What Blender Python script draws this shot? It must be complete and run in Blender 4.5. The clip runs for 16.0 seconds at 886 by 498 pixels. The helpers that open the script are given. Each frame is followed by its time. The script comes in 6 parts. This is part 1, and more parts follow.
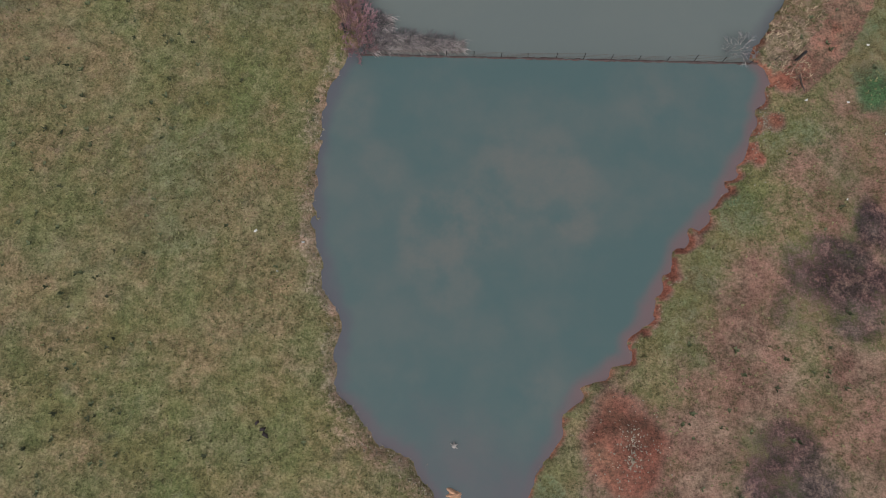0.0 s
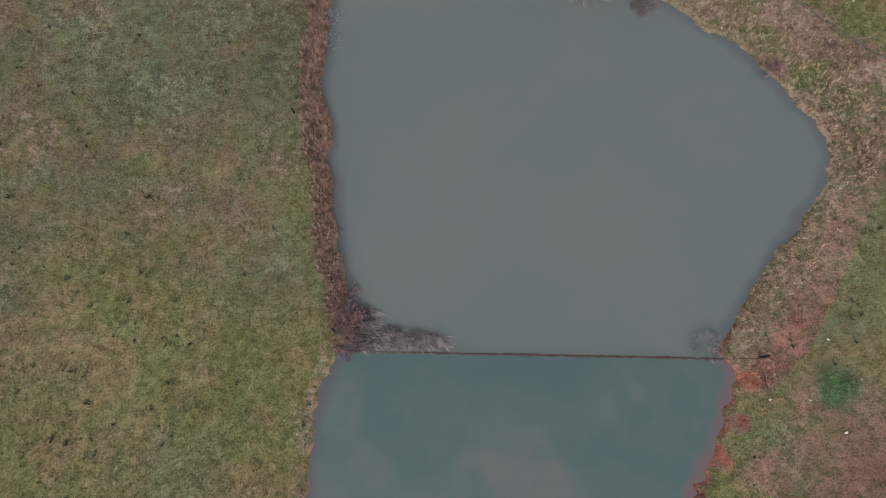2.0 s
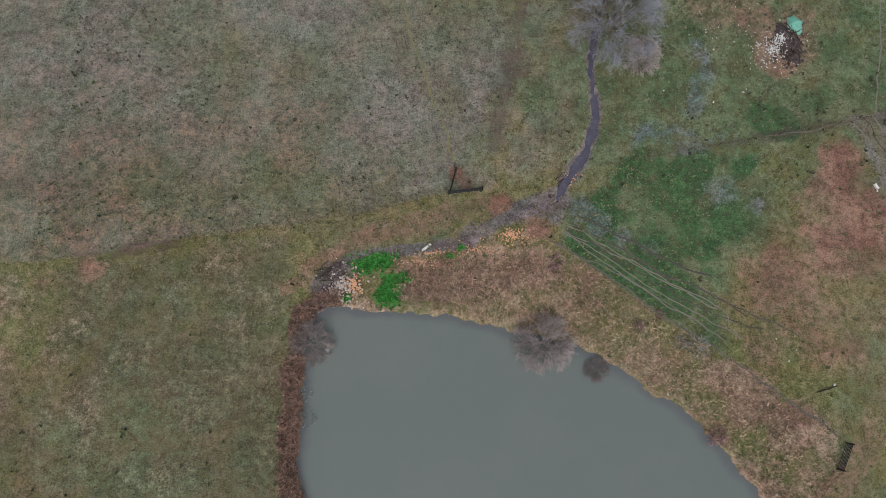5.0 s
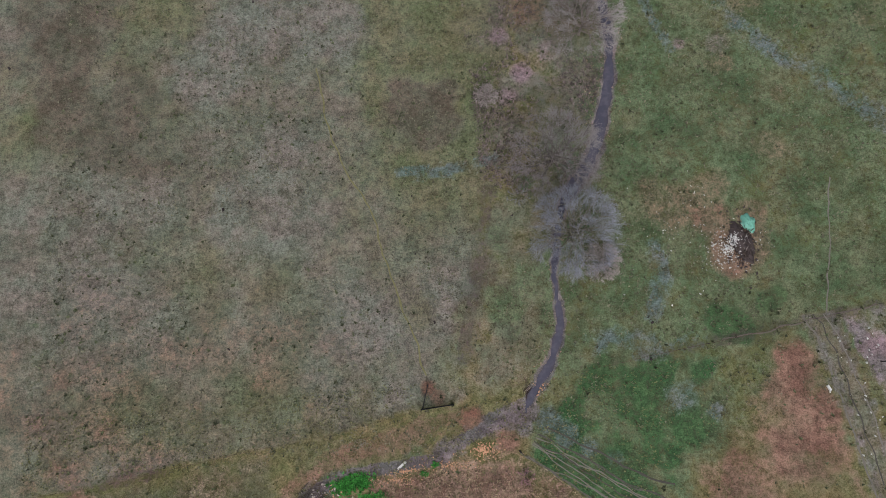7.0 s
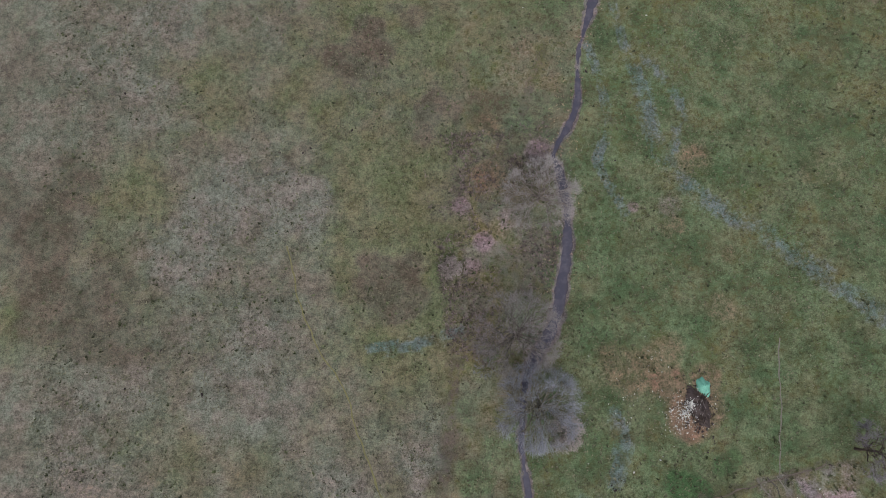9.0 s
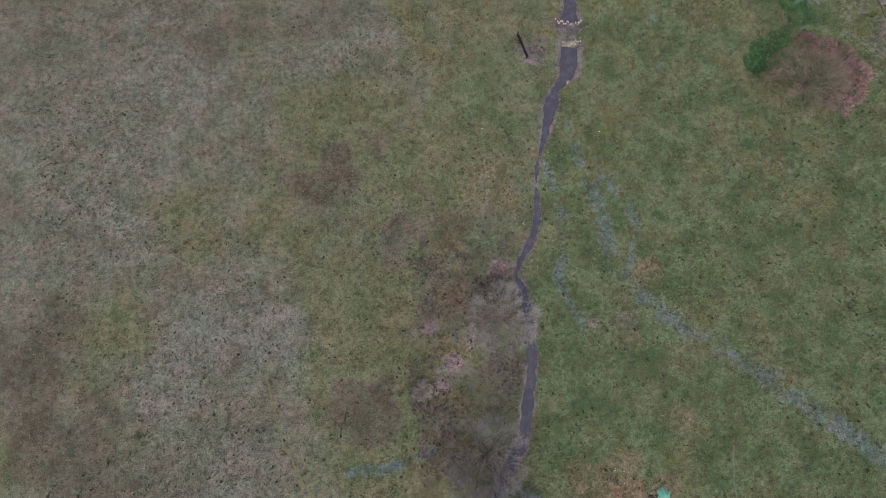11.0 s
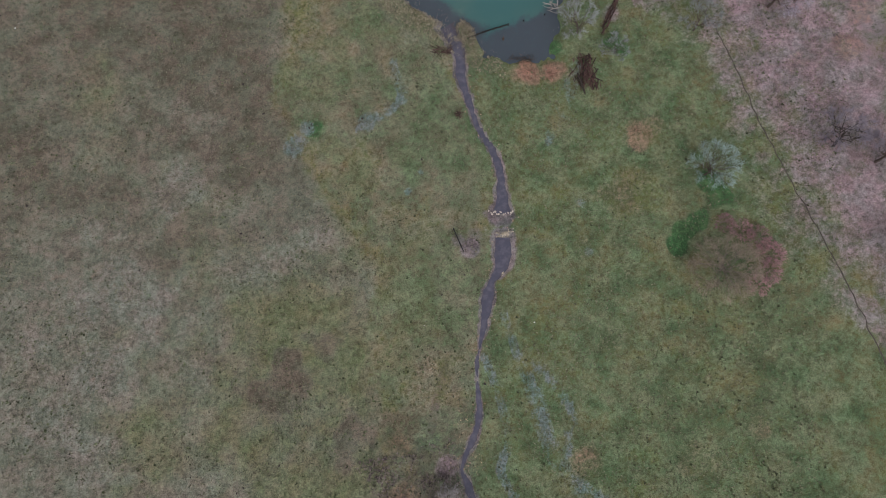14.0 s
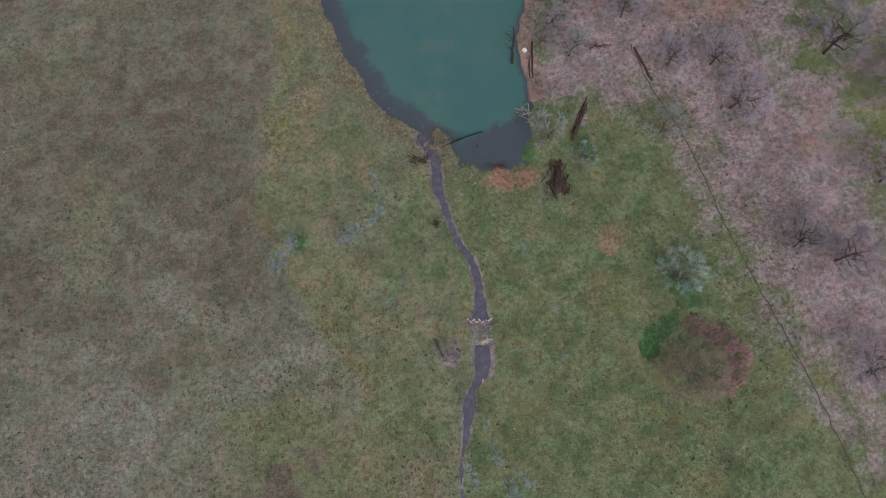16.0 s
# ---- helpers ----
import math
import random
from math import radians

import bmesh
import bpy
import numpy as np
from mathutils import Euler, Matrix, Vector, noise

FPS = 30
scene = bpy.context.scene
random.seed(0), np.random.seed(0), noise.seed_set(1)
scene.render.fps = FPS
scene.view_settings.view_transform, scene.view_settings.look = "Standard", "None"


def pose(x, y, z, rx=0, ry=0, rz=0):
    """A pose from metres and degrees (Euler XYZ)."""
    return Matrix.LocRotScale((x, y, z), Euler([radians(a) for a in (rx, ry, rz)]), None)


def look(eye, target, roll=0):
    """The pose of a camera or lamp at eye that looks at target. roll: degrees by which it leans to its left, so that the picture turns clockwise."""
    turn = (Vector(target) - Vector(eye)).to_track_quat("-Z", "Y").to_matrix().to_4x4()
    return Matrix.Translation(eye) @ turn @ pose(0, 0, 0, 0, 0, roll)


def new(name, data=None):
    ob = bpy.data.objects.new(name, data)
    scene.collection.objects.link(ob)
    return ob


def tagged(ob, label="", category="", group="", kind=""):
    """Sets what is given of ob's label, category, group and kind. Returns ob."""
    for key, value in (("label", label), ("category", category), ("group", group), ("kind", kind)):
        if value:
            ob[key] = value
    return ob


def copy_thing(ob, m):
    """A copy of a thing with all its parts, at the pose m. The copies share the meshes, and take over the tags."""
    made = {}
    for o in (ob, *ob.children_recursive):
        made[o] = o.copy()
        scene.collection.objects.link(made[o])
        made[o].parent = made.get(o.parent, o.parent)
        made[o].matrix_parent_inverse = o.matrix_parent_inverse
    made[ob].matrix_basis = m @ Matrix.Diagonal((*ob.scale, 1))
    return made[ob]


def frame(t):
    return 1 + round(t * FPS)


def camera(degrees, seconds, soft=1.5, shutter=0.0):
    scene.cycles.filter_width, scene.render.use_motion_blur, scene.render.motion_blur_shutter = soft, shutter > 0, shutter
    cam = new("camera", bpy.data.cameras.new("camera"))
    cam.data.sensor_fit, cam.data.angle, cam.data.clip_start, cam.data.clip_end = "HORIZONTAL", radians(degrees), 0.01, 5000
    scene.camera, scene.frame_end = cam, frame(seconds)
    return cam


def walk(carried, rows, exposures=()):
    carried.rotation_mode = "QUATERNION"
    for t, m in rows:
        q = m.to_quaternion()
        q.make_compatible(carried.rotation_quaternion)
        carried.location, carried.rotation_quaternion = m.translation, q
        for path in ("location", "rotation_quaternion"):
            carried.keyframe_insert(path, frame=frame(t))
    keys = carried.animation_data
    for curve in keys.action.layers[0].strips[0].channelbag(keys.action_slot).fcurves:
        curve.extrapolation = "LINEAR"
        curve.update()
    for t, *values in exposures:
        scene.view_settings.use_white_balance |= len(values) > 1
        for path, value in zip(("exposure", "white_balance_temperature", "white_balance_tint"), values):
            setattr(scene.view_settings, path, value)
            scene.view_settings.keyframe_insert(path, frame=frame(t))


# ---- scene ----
# the drone's camera: seconds, place, tilt ahead of straight down, lean, heading
cam = camera(78.0, 16.0, soft=0.85)
ROWS = [
    (0.0, 0.00, 0.00, 55.19, 11.66, 0.67, 0.00),
    (0.5, 0.66, 8.26, 57.73, 11.78, 0.78, -0.06),
    (1.0, 1.16, 16.12, 60.24, 11.57, 0.81, -0.15),
    (1.5, 1.57, 24.05, 62.77, 11.54, 0.81, -0.36),
    (2.0, 1.87, 32.20, 65.31, 11.63, 0.67, -0.65),
    (2.5, 2.44, 40.33, 67.86, 11.48, 0.71, -1.06),
    (3.0, 3.13, 48.66, 70.42, 11.71, 0.69, -1.46),
    (3.5, 3.93, 57.01, 72.97, 11.61, 0.66, -1.85),
    (4.0, 5.00, 65.11, 75.55, 11.69, 0.66, -2.23),
    (6.5, 12.21, 104.50, 88.26, 11.64, 0.80, -4.76),
    (7.0, 13.97, 112.66, 90.84, 11.69, 0.78, -5.35),
    (7.5, 15.81, 120.29, 93.39, 11.55, 0.79, -5.94),
    (8.0, 17.75, 127.64, 95.96, 11.66, 0.76, -6.53),
    (8.5, 19.85, 134.55, 98.52, 11.65, 0.72, -7.13),
    (9.0, 22.14, 141.25, 101.11, 11.59, 0.74, -7.72),
    (9.5, 24.15, 146.92, 103.69, 11.55, 0.68, -8.31),
    (12.0, 36.19, 173.37, 116.10, 11.66, 0.65, -11.47),
    (12.5, 39.67, 179.53, 118.63, 11.56, 0.79, -12.03),
    (13.0, 43.30, 186.18, 121.17, 11.63, 0.86, -12.62),
    (13.5, 46.69, 192.96, 123.72, 11.67, 0.80, -13.15),
    (14.0, 50.11, 199.80, 126.27, 11.72, 0.76, -13.72),
    (14.5, 53.22, 206.19, 128.86, 11.61, 0.81, -14.24),
    (15.0, 55.75, 212.15, 131.47, 11.65, 0.74, -14.72),
    (15.5, 58.12, 217.83, 134.09, 11.54, 0.76, -15.24),
    (16.0, 60.32, 223.31, 136.72, 11.50, 0.74, -15.69),
]
TURNS = [(t, Matrix.Translation((x, y, z)) @ Euler((0, 0, radians(head))).to_matrix().to_4x4()
          @ Euler((radians(tilt), 0, 0)).to_matrix().to_4x4() @ Euler((0, radians(lean), 0)).to_matrix().to_4x4())
         for t, x, y, z, tilt, lean, head in ROWS]
EXPOSURES = [(0.0, 0.0), (4.0, 0.0), (6.5, 0.0), (9.5, 0.0), (12.0, 0.0), (16.0, 0.0)]
walk(cam, TURNS, EXPOSURES)

# ---- light: an overcast winter day ----
world = bpy.data.worlds.new("overcast_sky")
scene.world = world
world.use_nodes = True
wn, wl = world.node_tree.nodes, world.node_tree.links
sky = wn.new("ShaderNodeTexSky")
sky.sky_type = "NISHITA"
sky.sun_disc = False
sky.sun_elevation, sky.sun_rotation = radians(48), radians(200)
sky.air_density, sky.dust_density, sky.ozone_density = 1.0, 4.0, 1.0
grey = wn.new("ShaderNodeHueSaturation")
grey.inputs["Saturation"].default_value = 0.42
wl.new(sky.outputs[0], grey.inputs["Color"])
wl.new(grey.outputs[0], wn["Background"].inputs[0])
wn["Background"].inputs[1].default_value = 0.12
sun = new("sun", bpy.data.lights.new("sun", "SUN"))
sun.data.energy, sun.data.angle, sun.data.color = 1.0, radians(40), (1.0, 0.985, 0.985)
sun.matrix_world = look((0, 0, 0), (-0.25, 0.62, -0.75))


# ---- small helpers ----
def smooth(a, b, v):
    k = np.clip((v - a) / (b - a), 0, 1)
    return k * k * (3 - 2 * k)


def lattice(ix, iy, seed):
    h = (ix.astype(np.int64) * 374761393 + iy.astype(np.int64) * 668265263 + seed * 974711) & 0xFFFFFFFF
    h = ((h ^ (h >> 13)) * 1274126177) & 0xFFFFFFFF
    return ((h ^ (h >> 16)) & 0xFFFF) / 65535.0


def value_noise(x, y, size, seed=0):
    x, y = x / size, y / size
    ix, iy = np.floor(x), np.floor(y)
    fx, fy = x - ix, y - iy
    fx, fy = fx * fx * (3 - 2 * fx), fy * fy * (3 - 2 * fy)
    a, b = lattice(ix, iy, seed), lattice(ix + 1, iy, seed)
    c, d = lattice(ix, iy + 1, seed), lattice(ix + 1, iy + 1, seed)
    return (a * (1 - fx) + b * fx) * (1 - fy) + (c * (1 - fx) + d * fx) * fy


def fbm(x, y, size, seed=0):
    return (value_noise(x, y, size, seed) + 0.5 * value_noise(x, y, size / 2.1, seed + 1)
            + 0.25 * value_noise(x, y, size / 4.3, seed + 2)) / 1.75


def line_distance(x, y, line, reach=30.0):
    """Distance to a polyline, and the width (third number of its corners) at the nearest place."""
    best, wide = np.full(x.shape, reach), np.zeros(x.shape)
    line = [(*p, 1.0)[:3] for p in line]
    for (ax, ay, aw), (bx, by, bw) in zip(line, line[1:]):
        near = np.nonzero((x > min(ax, bx) - reach) & (x < max(ax, bx) + reach)
                          & (y > min(ay, by) - reach) & (y < max(ay, by) + reach))
        px, py = x[near], y[near]
        dx, dy = bx - ax, by - ay
        k = np.clip(((px - ax) * dx + (py - ay) * dy) / (dx * dx + dy * dy + 1e-9), 0, 1)
        d = np.hypot(px - ax - k * dx, py - ay - k * dy)
        old = best[near]
        hit = d < old
        wide[near] = np.where(hit, aw + k * (bw - aw), wide[near])
        best[near] = np.minimum(d, old)
    return best, wide


def shore_distance(x, y, ring, reach=14.0):
    """Distance to a closed outline, negative inside."""
    d, _ = line_distance(x, y, list(ring) + [ring[0]], reach)
    inside = np.zeros(x.shape, bool)
    for (ax, ay), (bx, by) in zip(ring, list(ring[1:]) + [ring[0]]):
        if ay == by:
            continue
        cross = (ay > y) != (by > y)
        inside ^= cross & (x < (bx - ax) * (y - ay) / (by - ay) + ax)
    return np.where(inside, -d, d)


def blobs(x, y, spots, rough=0.5, seed=3):
    """Soft uneven patches: each spot is x, y, radius, strength."""
    out = np.zeros(x.shape)
    wob = fbm(x, y, 7.0, seed) - 0.5
    for sx, sy, r, s in spots:
        d = np.hypot(x - sx, y - sy) / r
        out = np.maximum(out, s * smooth(1.15, 0.45, d + wob * rough * 2))
    return out


def bez(points, n):
    """A smooth line of n pieces between corners (Catmull-Rom), any number of values a corner."""
    p = [np.array(q, float) for q in points]
    p = [2 * p[0] - p[1]] + p + [2 * p[-1] - p[-2]]
    out = []
    for a, b, c, d in zip(p, p[1:], p[2:], p[3:]):
        for i in range(n):
            t = i / n
            out.append(0.5 * (2 * b + (c - a) * t + (2 * a - 5 * b + 4 * c - d) * t * t + (3 * b - a - 3 * c + d) * t ** 3))
    out.append(p[-2])
    return [tuple(q) for q in out]


# ---- lie of the land ----
POND_LEVEL, FAR_LEVEL = 0.0, 1.6
SHORE_SW = [(2.0, -21.0), (0.2, -15.5), (-1.9, -12.0), (-4.5, -8.7), (-6.9, -7.4), (-8.8, -5.6), (-10.4, -3.2), (-11.2, 0.0), (-11.0, 2.8),
            (-11.7, 5.6), (-12.6, 8.5), (-13.6, 11.4), (-14.2, 15.1), (-14.2, 18.8), (-13.7, 22.6), (-14.0, 25.9),
            (-13.0, 28.9), (-11.9, 31.9), (-10.7, 33.4)]
SHORE_NW = [(-9.6, 35.0), (-8.9, 37.6), (-10.1, 40.2), (-11.4, 44.5), (-11.7, 49.0), (-12.5, 55.0), (-13.3, 61.2), (-14.2, 66.0),
            (-14.2, 72.0), (-13.7, 76.7), (-13.2, 82.4), (-12.2, 88.0), (-9.4, 89.3)]
SHORE_N = [(-6.7, 89.2), (-2.6, 89.0), (1.4, 88.5), (6.3, 87.6), (11.1, 86.4), (15.8, 85.2), (21.0, 83.9), (26.0, 82.1),
           (29.8, 79.9), (32.7, 77.7), (36.3, 74.8), (39.9, 71.9), (43.3, 68.7), (45.8, 65.4), (47.9, 62.2)]
SHORE_E = [(49.2, 59.9), (49.7, 57.7), (48.8, 54.1), (46.7, 51.2), (44.1, 47.7), (40.8, 44.0), (37.5, 39.6), (35.4, 36.3),
           (33.6, 33.4), (34.9, 31.0), (34.3, 28.4), (32.8, 25.4), (30.7, 20.6)]
SHORE_SE = [(29.0, 17.8), (27.9, 15.6), (25.4, 13.5), (23.4, 11.4), (22.1, 8.5), (21.1, 6.8), (19.8, 5.4), (19.4, 3.4),
            (18.1, 2.0), (17.5, 0.1), (16.4, -0.5), (14.6, -1.8), (12.6, -3.4), (11.4, -5.3), (10.3, -7.4), (9.1, -8.7),
            (8.3, -10.4), (7.2, -12.5), (6.2, -16.0), (4.6, -20.0)]
POND = [p[:2] for p in bez(SHORE_SW + SHORE_NW + SHORE_N + SHORE_E + SHORE_SE, 3)]
FAR_POND = [p[:2] for p in bez([(70, 362), (56, 350), (52.3, 327.7), (53.6, 318.2), (54.8, 309.9), (57.5, 301.3), (58.8, 294.1), (62.2, 288.9),
                                (66.6, 284.6), (69.4, 280.5), (72.0, 277.5), (74.6, 275.4), (76.4, 271.8), (80.0, 269.5), (82.6, 266.8), (88.2, 266.3),
                                (93.2, 267.7), (95.1, 271.3), (97.9, 277.9), (99.6, 284.1), (100.1, 292.5), (100.6, 299.4),
                                (103.4, 305.7), (107.0, 312.0), (112, 330), (108, 352), (92, 366)], 3)]
STREAM_UPPER = [(68.0, 281.0, 3.8), (70.2, 274.0, 3.6), (69.2, 266.3, 2.9), (69.5, 259.3, 2.0), (70.1, 252.2, 1.7), (72.0, 244.9, 2.0),
                (72.2, 238.9, 2.5), (70.8, 233.2, 4.2), (69.9, 230.4, 6.2)]
STREAM_LOWER = [(68.9, 224.6, 5.0), (67.9, 221.0, 5.0), (66.5, 218.0, 4.2), (64.0, 215.6, 2.2), (62.2, 212.8, 3.2), (60.8, 209.3, 3.0), (58.2, 203.4, 1.7), (55.5, 197.0, 0.9),
                (53.9, 188.5, 1.5), (51.1, 183.0, 1.7), (47.4, 177.8, 1.3), (47.6, 174.4, 1.7), (48.0, 169.0, 2.2), (47.3, 162.0, 2.2),
                (45.0, 154.2, 2.4), (42.4, 146.8, 2.6), (38.6, 141.2, 2.7), (35.6, 137.5, 2.0), (33.4, 129.6, 1.3), (32.5, 125.4, 1.2),
                (32.5, 120.5, 1.4), (32.2, 116.3, 1.5), (30.1, 111.3, 1.8), (28.0, 108.4, 2.0), (26.6, 106.4, 1.6), (25.6, 104.8, 1.0), (25.0, 103.8, 0.5)]
UPPER, LOWER = bez(STREAM_UPPER, 9), bez(STREAM_LOWER, 9)
MUD_TRACK = bez([(25.4, 104.2, 2.8), (20.3, 102.6, 2.2), (13.4, 99.9, 1.7), (10.0, 98.0, 1.5), (3.4, 97.5, 1.6), (-3.2, 96.9, 1.5), (-8.1, 95.3, 1.7), (-10.5, 92.5, 2.4)], 4)


def rolling(x, y):
    u, v = np.clip(x, -95, 215) / 100, np.clip(y, -60, 370) / 100
    return -0.176 - 1.274 * u + 1.015 * v + 2.701 * u * u - 0.77 * u * v + 0.091 * v * v


MOUND = (16.8, -8.2)


def scallops(x, y):
    """Small bays eaten into the red south-east bank: 0 at the grassy points between them, 1 in each bay."""
    s = 0.52 * x + 0.85 * y + (fbm(x, y, 9.0, 51) - 0.5) * 9.0
    return np.abs(np.sin(s * math.pi / 2.9)), (x > 8.0) * (y < 34.0) * smooth(-9.0, -4.0, y)


def lay(x, y):
    """Ground height, and what it needs of the distances to the ponds and the stream."""
    z = rolling(x, y)
    ragged = (fbm(x, y, 2.6, 11) - 0.5) * 1.5
    near = shore_distance(x, y, POND) + ragged + (fbm(x, y, 1.1, 14) - 0.5) * 1.1
    far = shore_distance(x, y, FAR_POND) + ragged + (fbm(x, y, 5.0, 17) - 0.5) * 5.0 * (x > 72) * (y < 284)
    far = far + 4.2 * smooth(2.6, 0.6, np.hypot((x - 73.6) / 0.9, (y - 279.5) / 2.4) + (fbm(x, y, 1.6, 18) - 0.5))
    bay, reach = scallops(x, y)
    near = near + reach * 0.6 * (0.62 - bay) * smooth(5.0, 1.0, np.abs(near))
    for d, level in ((near, POND_LEVEL), (far, FAR_LEVEL)):
        bank = level + np.where(d > 0, 0.45 * smooth(0.0, 0.9, d) + 0.02 * d, np.maximum(0.55 * d, -1.6))
        z = np.where(d < 13.5, bank + (z - bank) * smooth(1.0, 12.0, d), z)
    brook, wide = line_distance(x, y, UPPER, 8.0)
    brook2, wide2 = line_distance(x, y, LOWER, 8.0)
    wide = np.where(brook < brook2, wide, wide2)
    brook = np.minimum(brook, brook2) + ragged * 0.3 + (fbm(x, y, 1.5, 13) - 0.5) * 1.0
    z = z - 0.5 * smooth(0.56, 0.2, brook / np.maximum(wide, 0.8))
    mx, my = (x - MOUND[0]) / 4.1, (y - MOUND[1]) / 5.8
    r = np.hypot(mx, my) + (fbm(x, y, 2.5, 21) - 0.5) * 0.5
    z = z + 1.1 * smooth(1.0, 0.2, r) + 0.6 * (fbm(x, y, 1.7, 22) - 0.5) * smooth(1.1, 0.6, r)
    z = z + (fbm(x, y, 3.1, 5) - 0.5) * 0.16 * smooth(0.3, 2.0, np.minimum(near, far))
    return z, near, far, brook, wide, r


# ---- materials ----
def material(name, rough=0.9, metal=0.0, spec=0.3):
    m = bpy.data.materials.new(name)
    m.use_nodes = True
    b = m.node_tree.nodes["Principled BSDF"]
    b.inputs["Roughness"].default_value, b.inputs["Metallic"].default_value = rough, metal
    b.inputs["Specular IOR Level"].default_value = spec
    return m, m.node_tree.nodes, m.node_tree.links, b


def value(nodes, links, v, socket):
    if isinstance(v, (int, float)):
        socket.default_value = v
    elif isinstance(v, tuple):
        socket.default_value = (*v, 1.0)[:4]
    else:
        links.new(v, socket)


def blend(nodes, links, fac, a, b, how="MIX"):
    n = nodes.new("ShaderNodeMix")
    n.data_type, n.blend_type = "RGBA", how
    value(nodes, links, fac, n.inputs[0])
    value(nodes, links, a, n.inputs[6])
    value(nodes, links, b, n.inputs[7])
    return n.outputs[2]


def calc(nodes, links, how, a, b=0.0, c=0.0):
    n = nodes.new("ShaderNodeMath")
    n.operation = how
    for v, s in zip((a, b, c), n.inputs):
        value(nodes, links, v, s)
    return n.outputs[0]


def grain(nodes, links, size, detail=4.0, rough=0.6, seed=0.0):
    """Noise of a given size in metres, 0 to 1, about 0.5."""
    co = nodes.new("ShaderNodeNewGeometry").outputs["Position"]
    if seed:
        shift = nodes.new("ShaderNodeVectorMath")
        links.new(co, shift.inputs[0])
        shift.inputs[1].default_value = (seed * 13.7, seed * 7.1, seed * 3.3)
        co = shift.outputs[0]
    n = nodes.new("ShaderNodeTexNoise")
    n.inputs["Scale"].default_value, n.inputs["Detail"].default_value, n.inputs["Roughness"].default_value = 1 / size, detail, rough
    links.new(co, n.inputs["Vector"])
    return n.outputs["Fac"]


def step(nodes, links, v, lo, hi):
    n = nodes.new("ShaderNodeMapRange")
    n.interpolation_type = "SMOOTHSTEP"
    value(nodes, links, v, n.inputs[0])
    n.inputs[1].default_value, n.inputs[2].default_value = lo, hi
    return n.outputs[0]


def bump(nodes, links, b, h, strength=0.5, distance=0.1):
    n = nodes.new("ShaderNodeBump")
    n.inputs["Strength"].default_value, n.inputs["Distance"].default_value = strength, distance
    links.new(h, n.inputs["Height"])
    links.new(n.outputs[0], b.inputs["Normal"])


def plain(name, colour, vary=0.35, size=0.3, rough=0.85, metal=0.0, island=False, spec=0.3):
    """One surface with grain at two sizes, and a shade of its own for each thing or each small piece."""
    m, n, l, b = material(name, rough, metal, spec)
    dark = tuple(c * (1 - vary) for c in colour)
    light = tuple(min(1, c * (1 + vary)) for c in colour)
    g = calc(n, l, "ADD", calc(n, l, "MULTIPLY", grain(n, l, size), 0.6), calc(n, l, "MULTIPLY", grain(n, l, size / 7, seed=2), 0.4))
    if island:
        r = n.new("ShaderNodeNewGeometry").outputs["Random Per Island"]
    else:
        r = n.new("ShaderNodeObjectInfo").outputs["Random"]
    g = calc(n, l, "ADD", calc(n, l, "MULTIPLY", g, 0.6), calc(n, l, "MULTIPLY", r, 0.4))
    l.new(blend(n, l, step(n, l, g, 0.3, 0.7), dark, light), b.inputs["Base Color"])
    bump(n, l, b, grain(n, l, size / 4, seed=4), 0.4, size * 0.15)
    return m


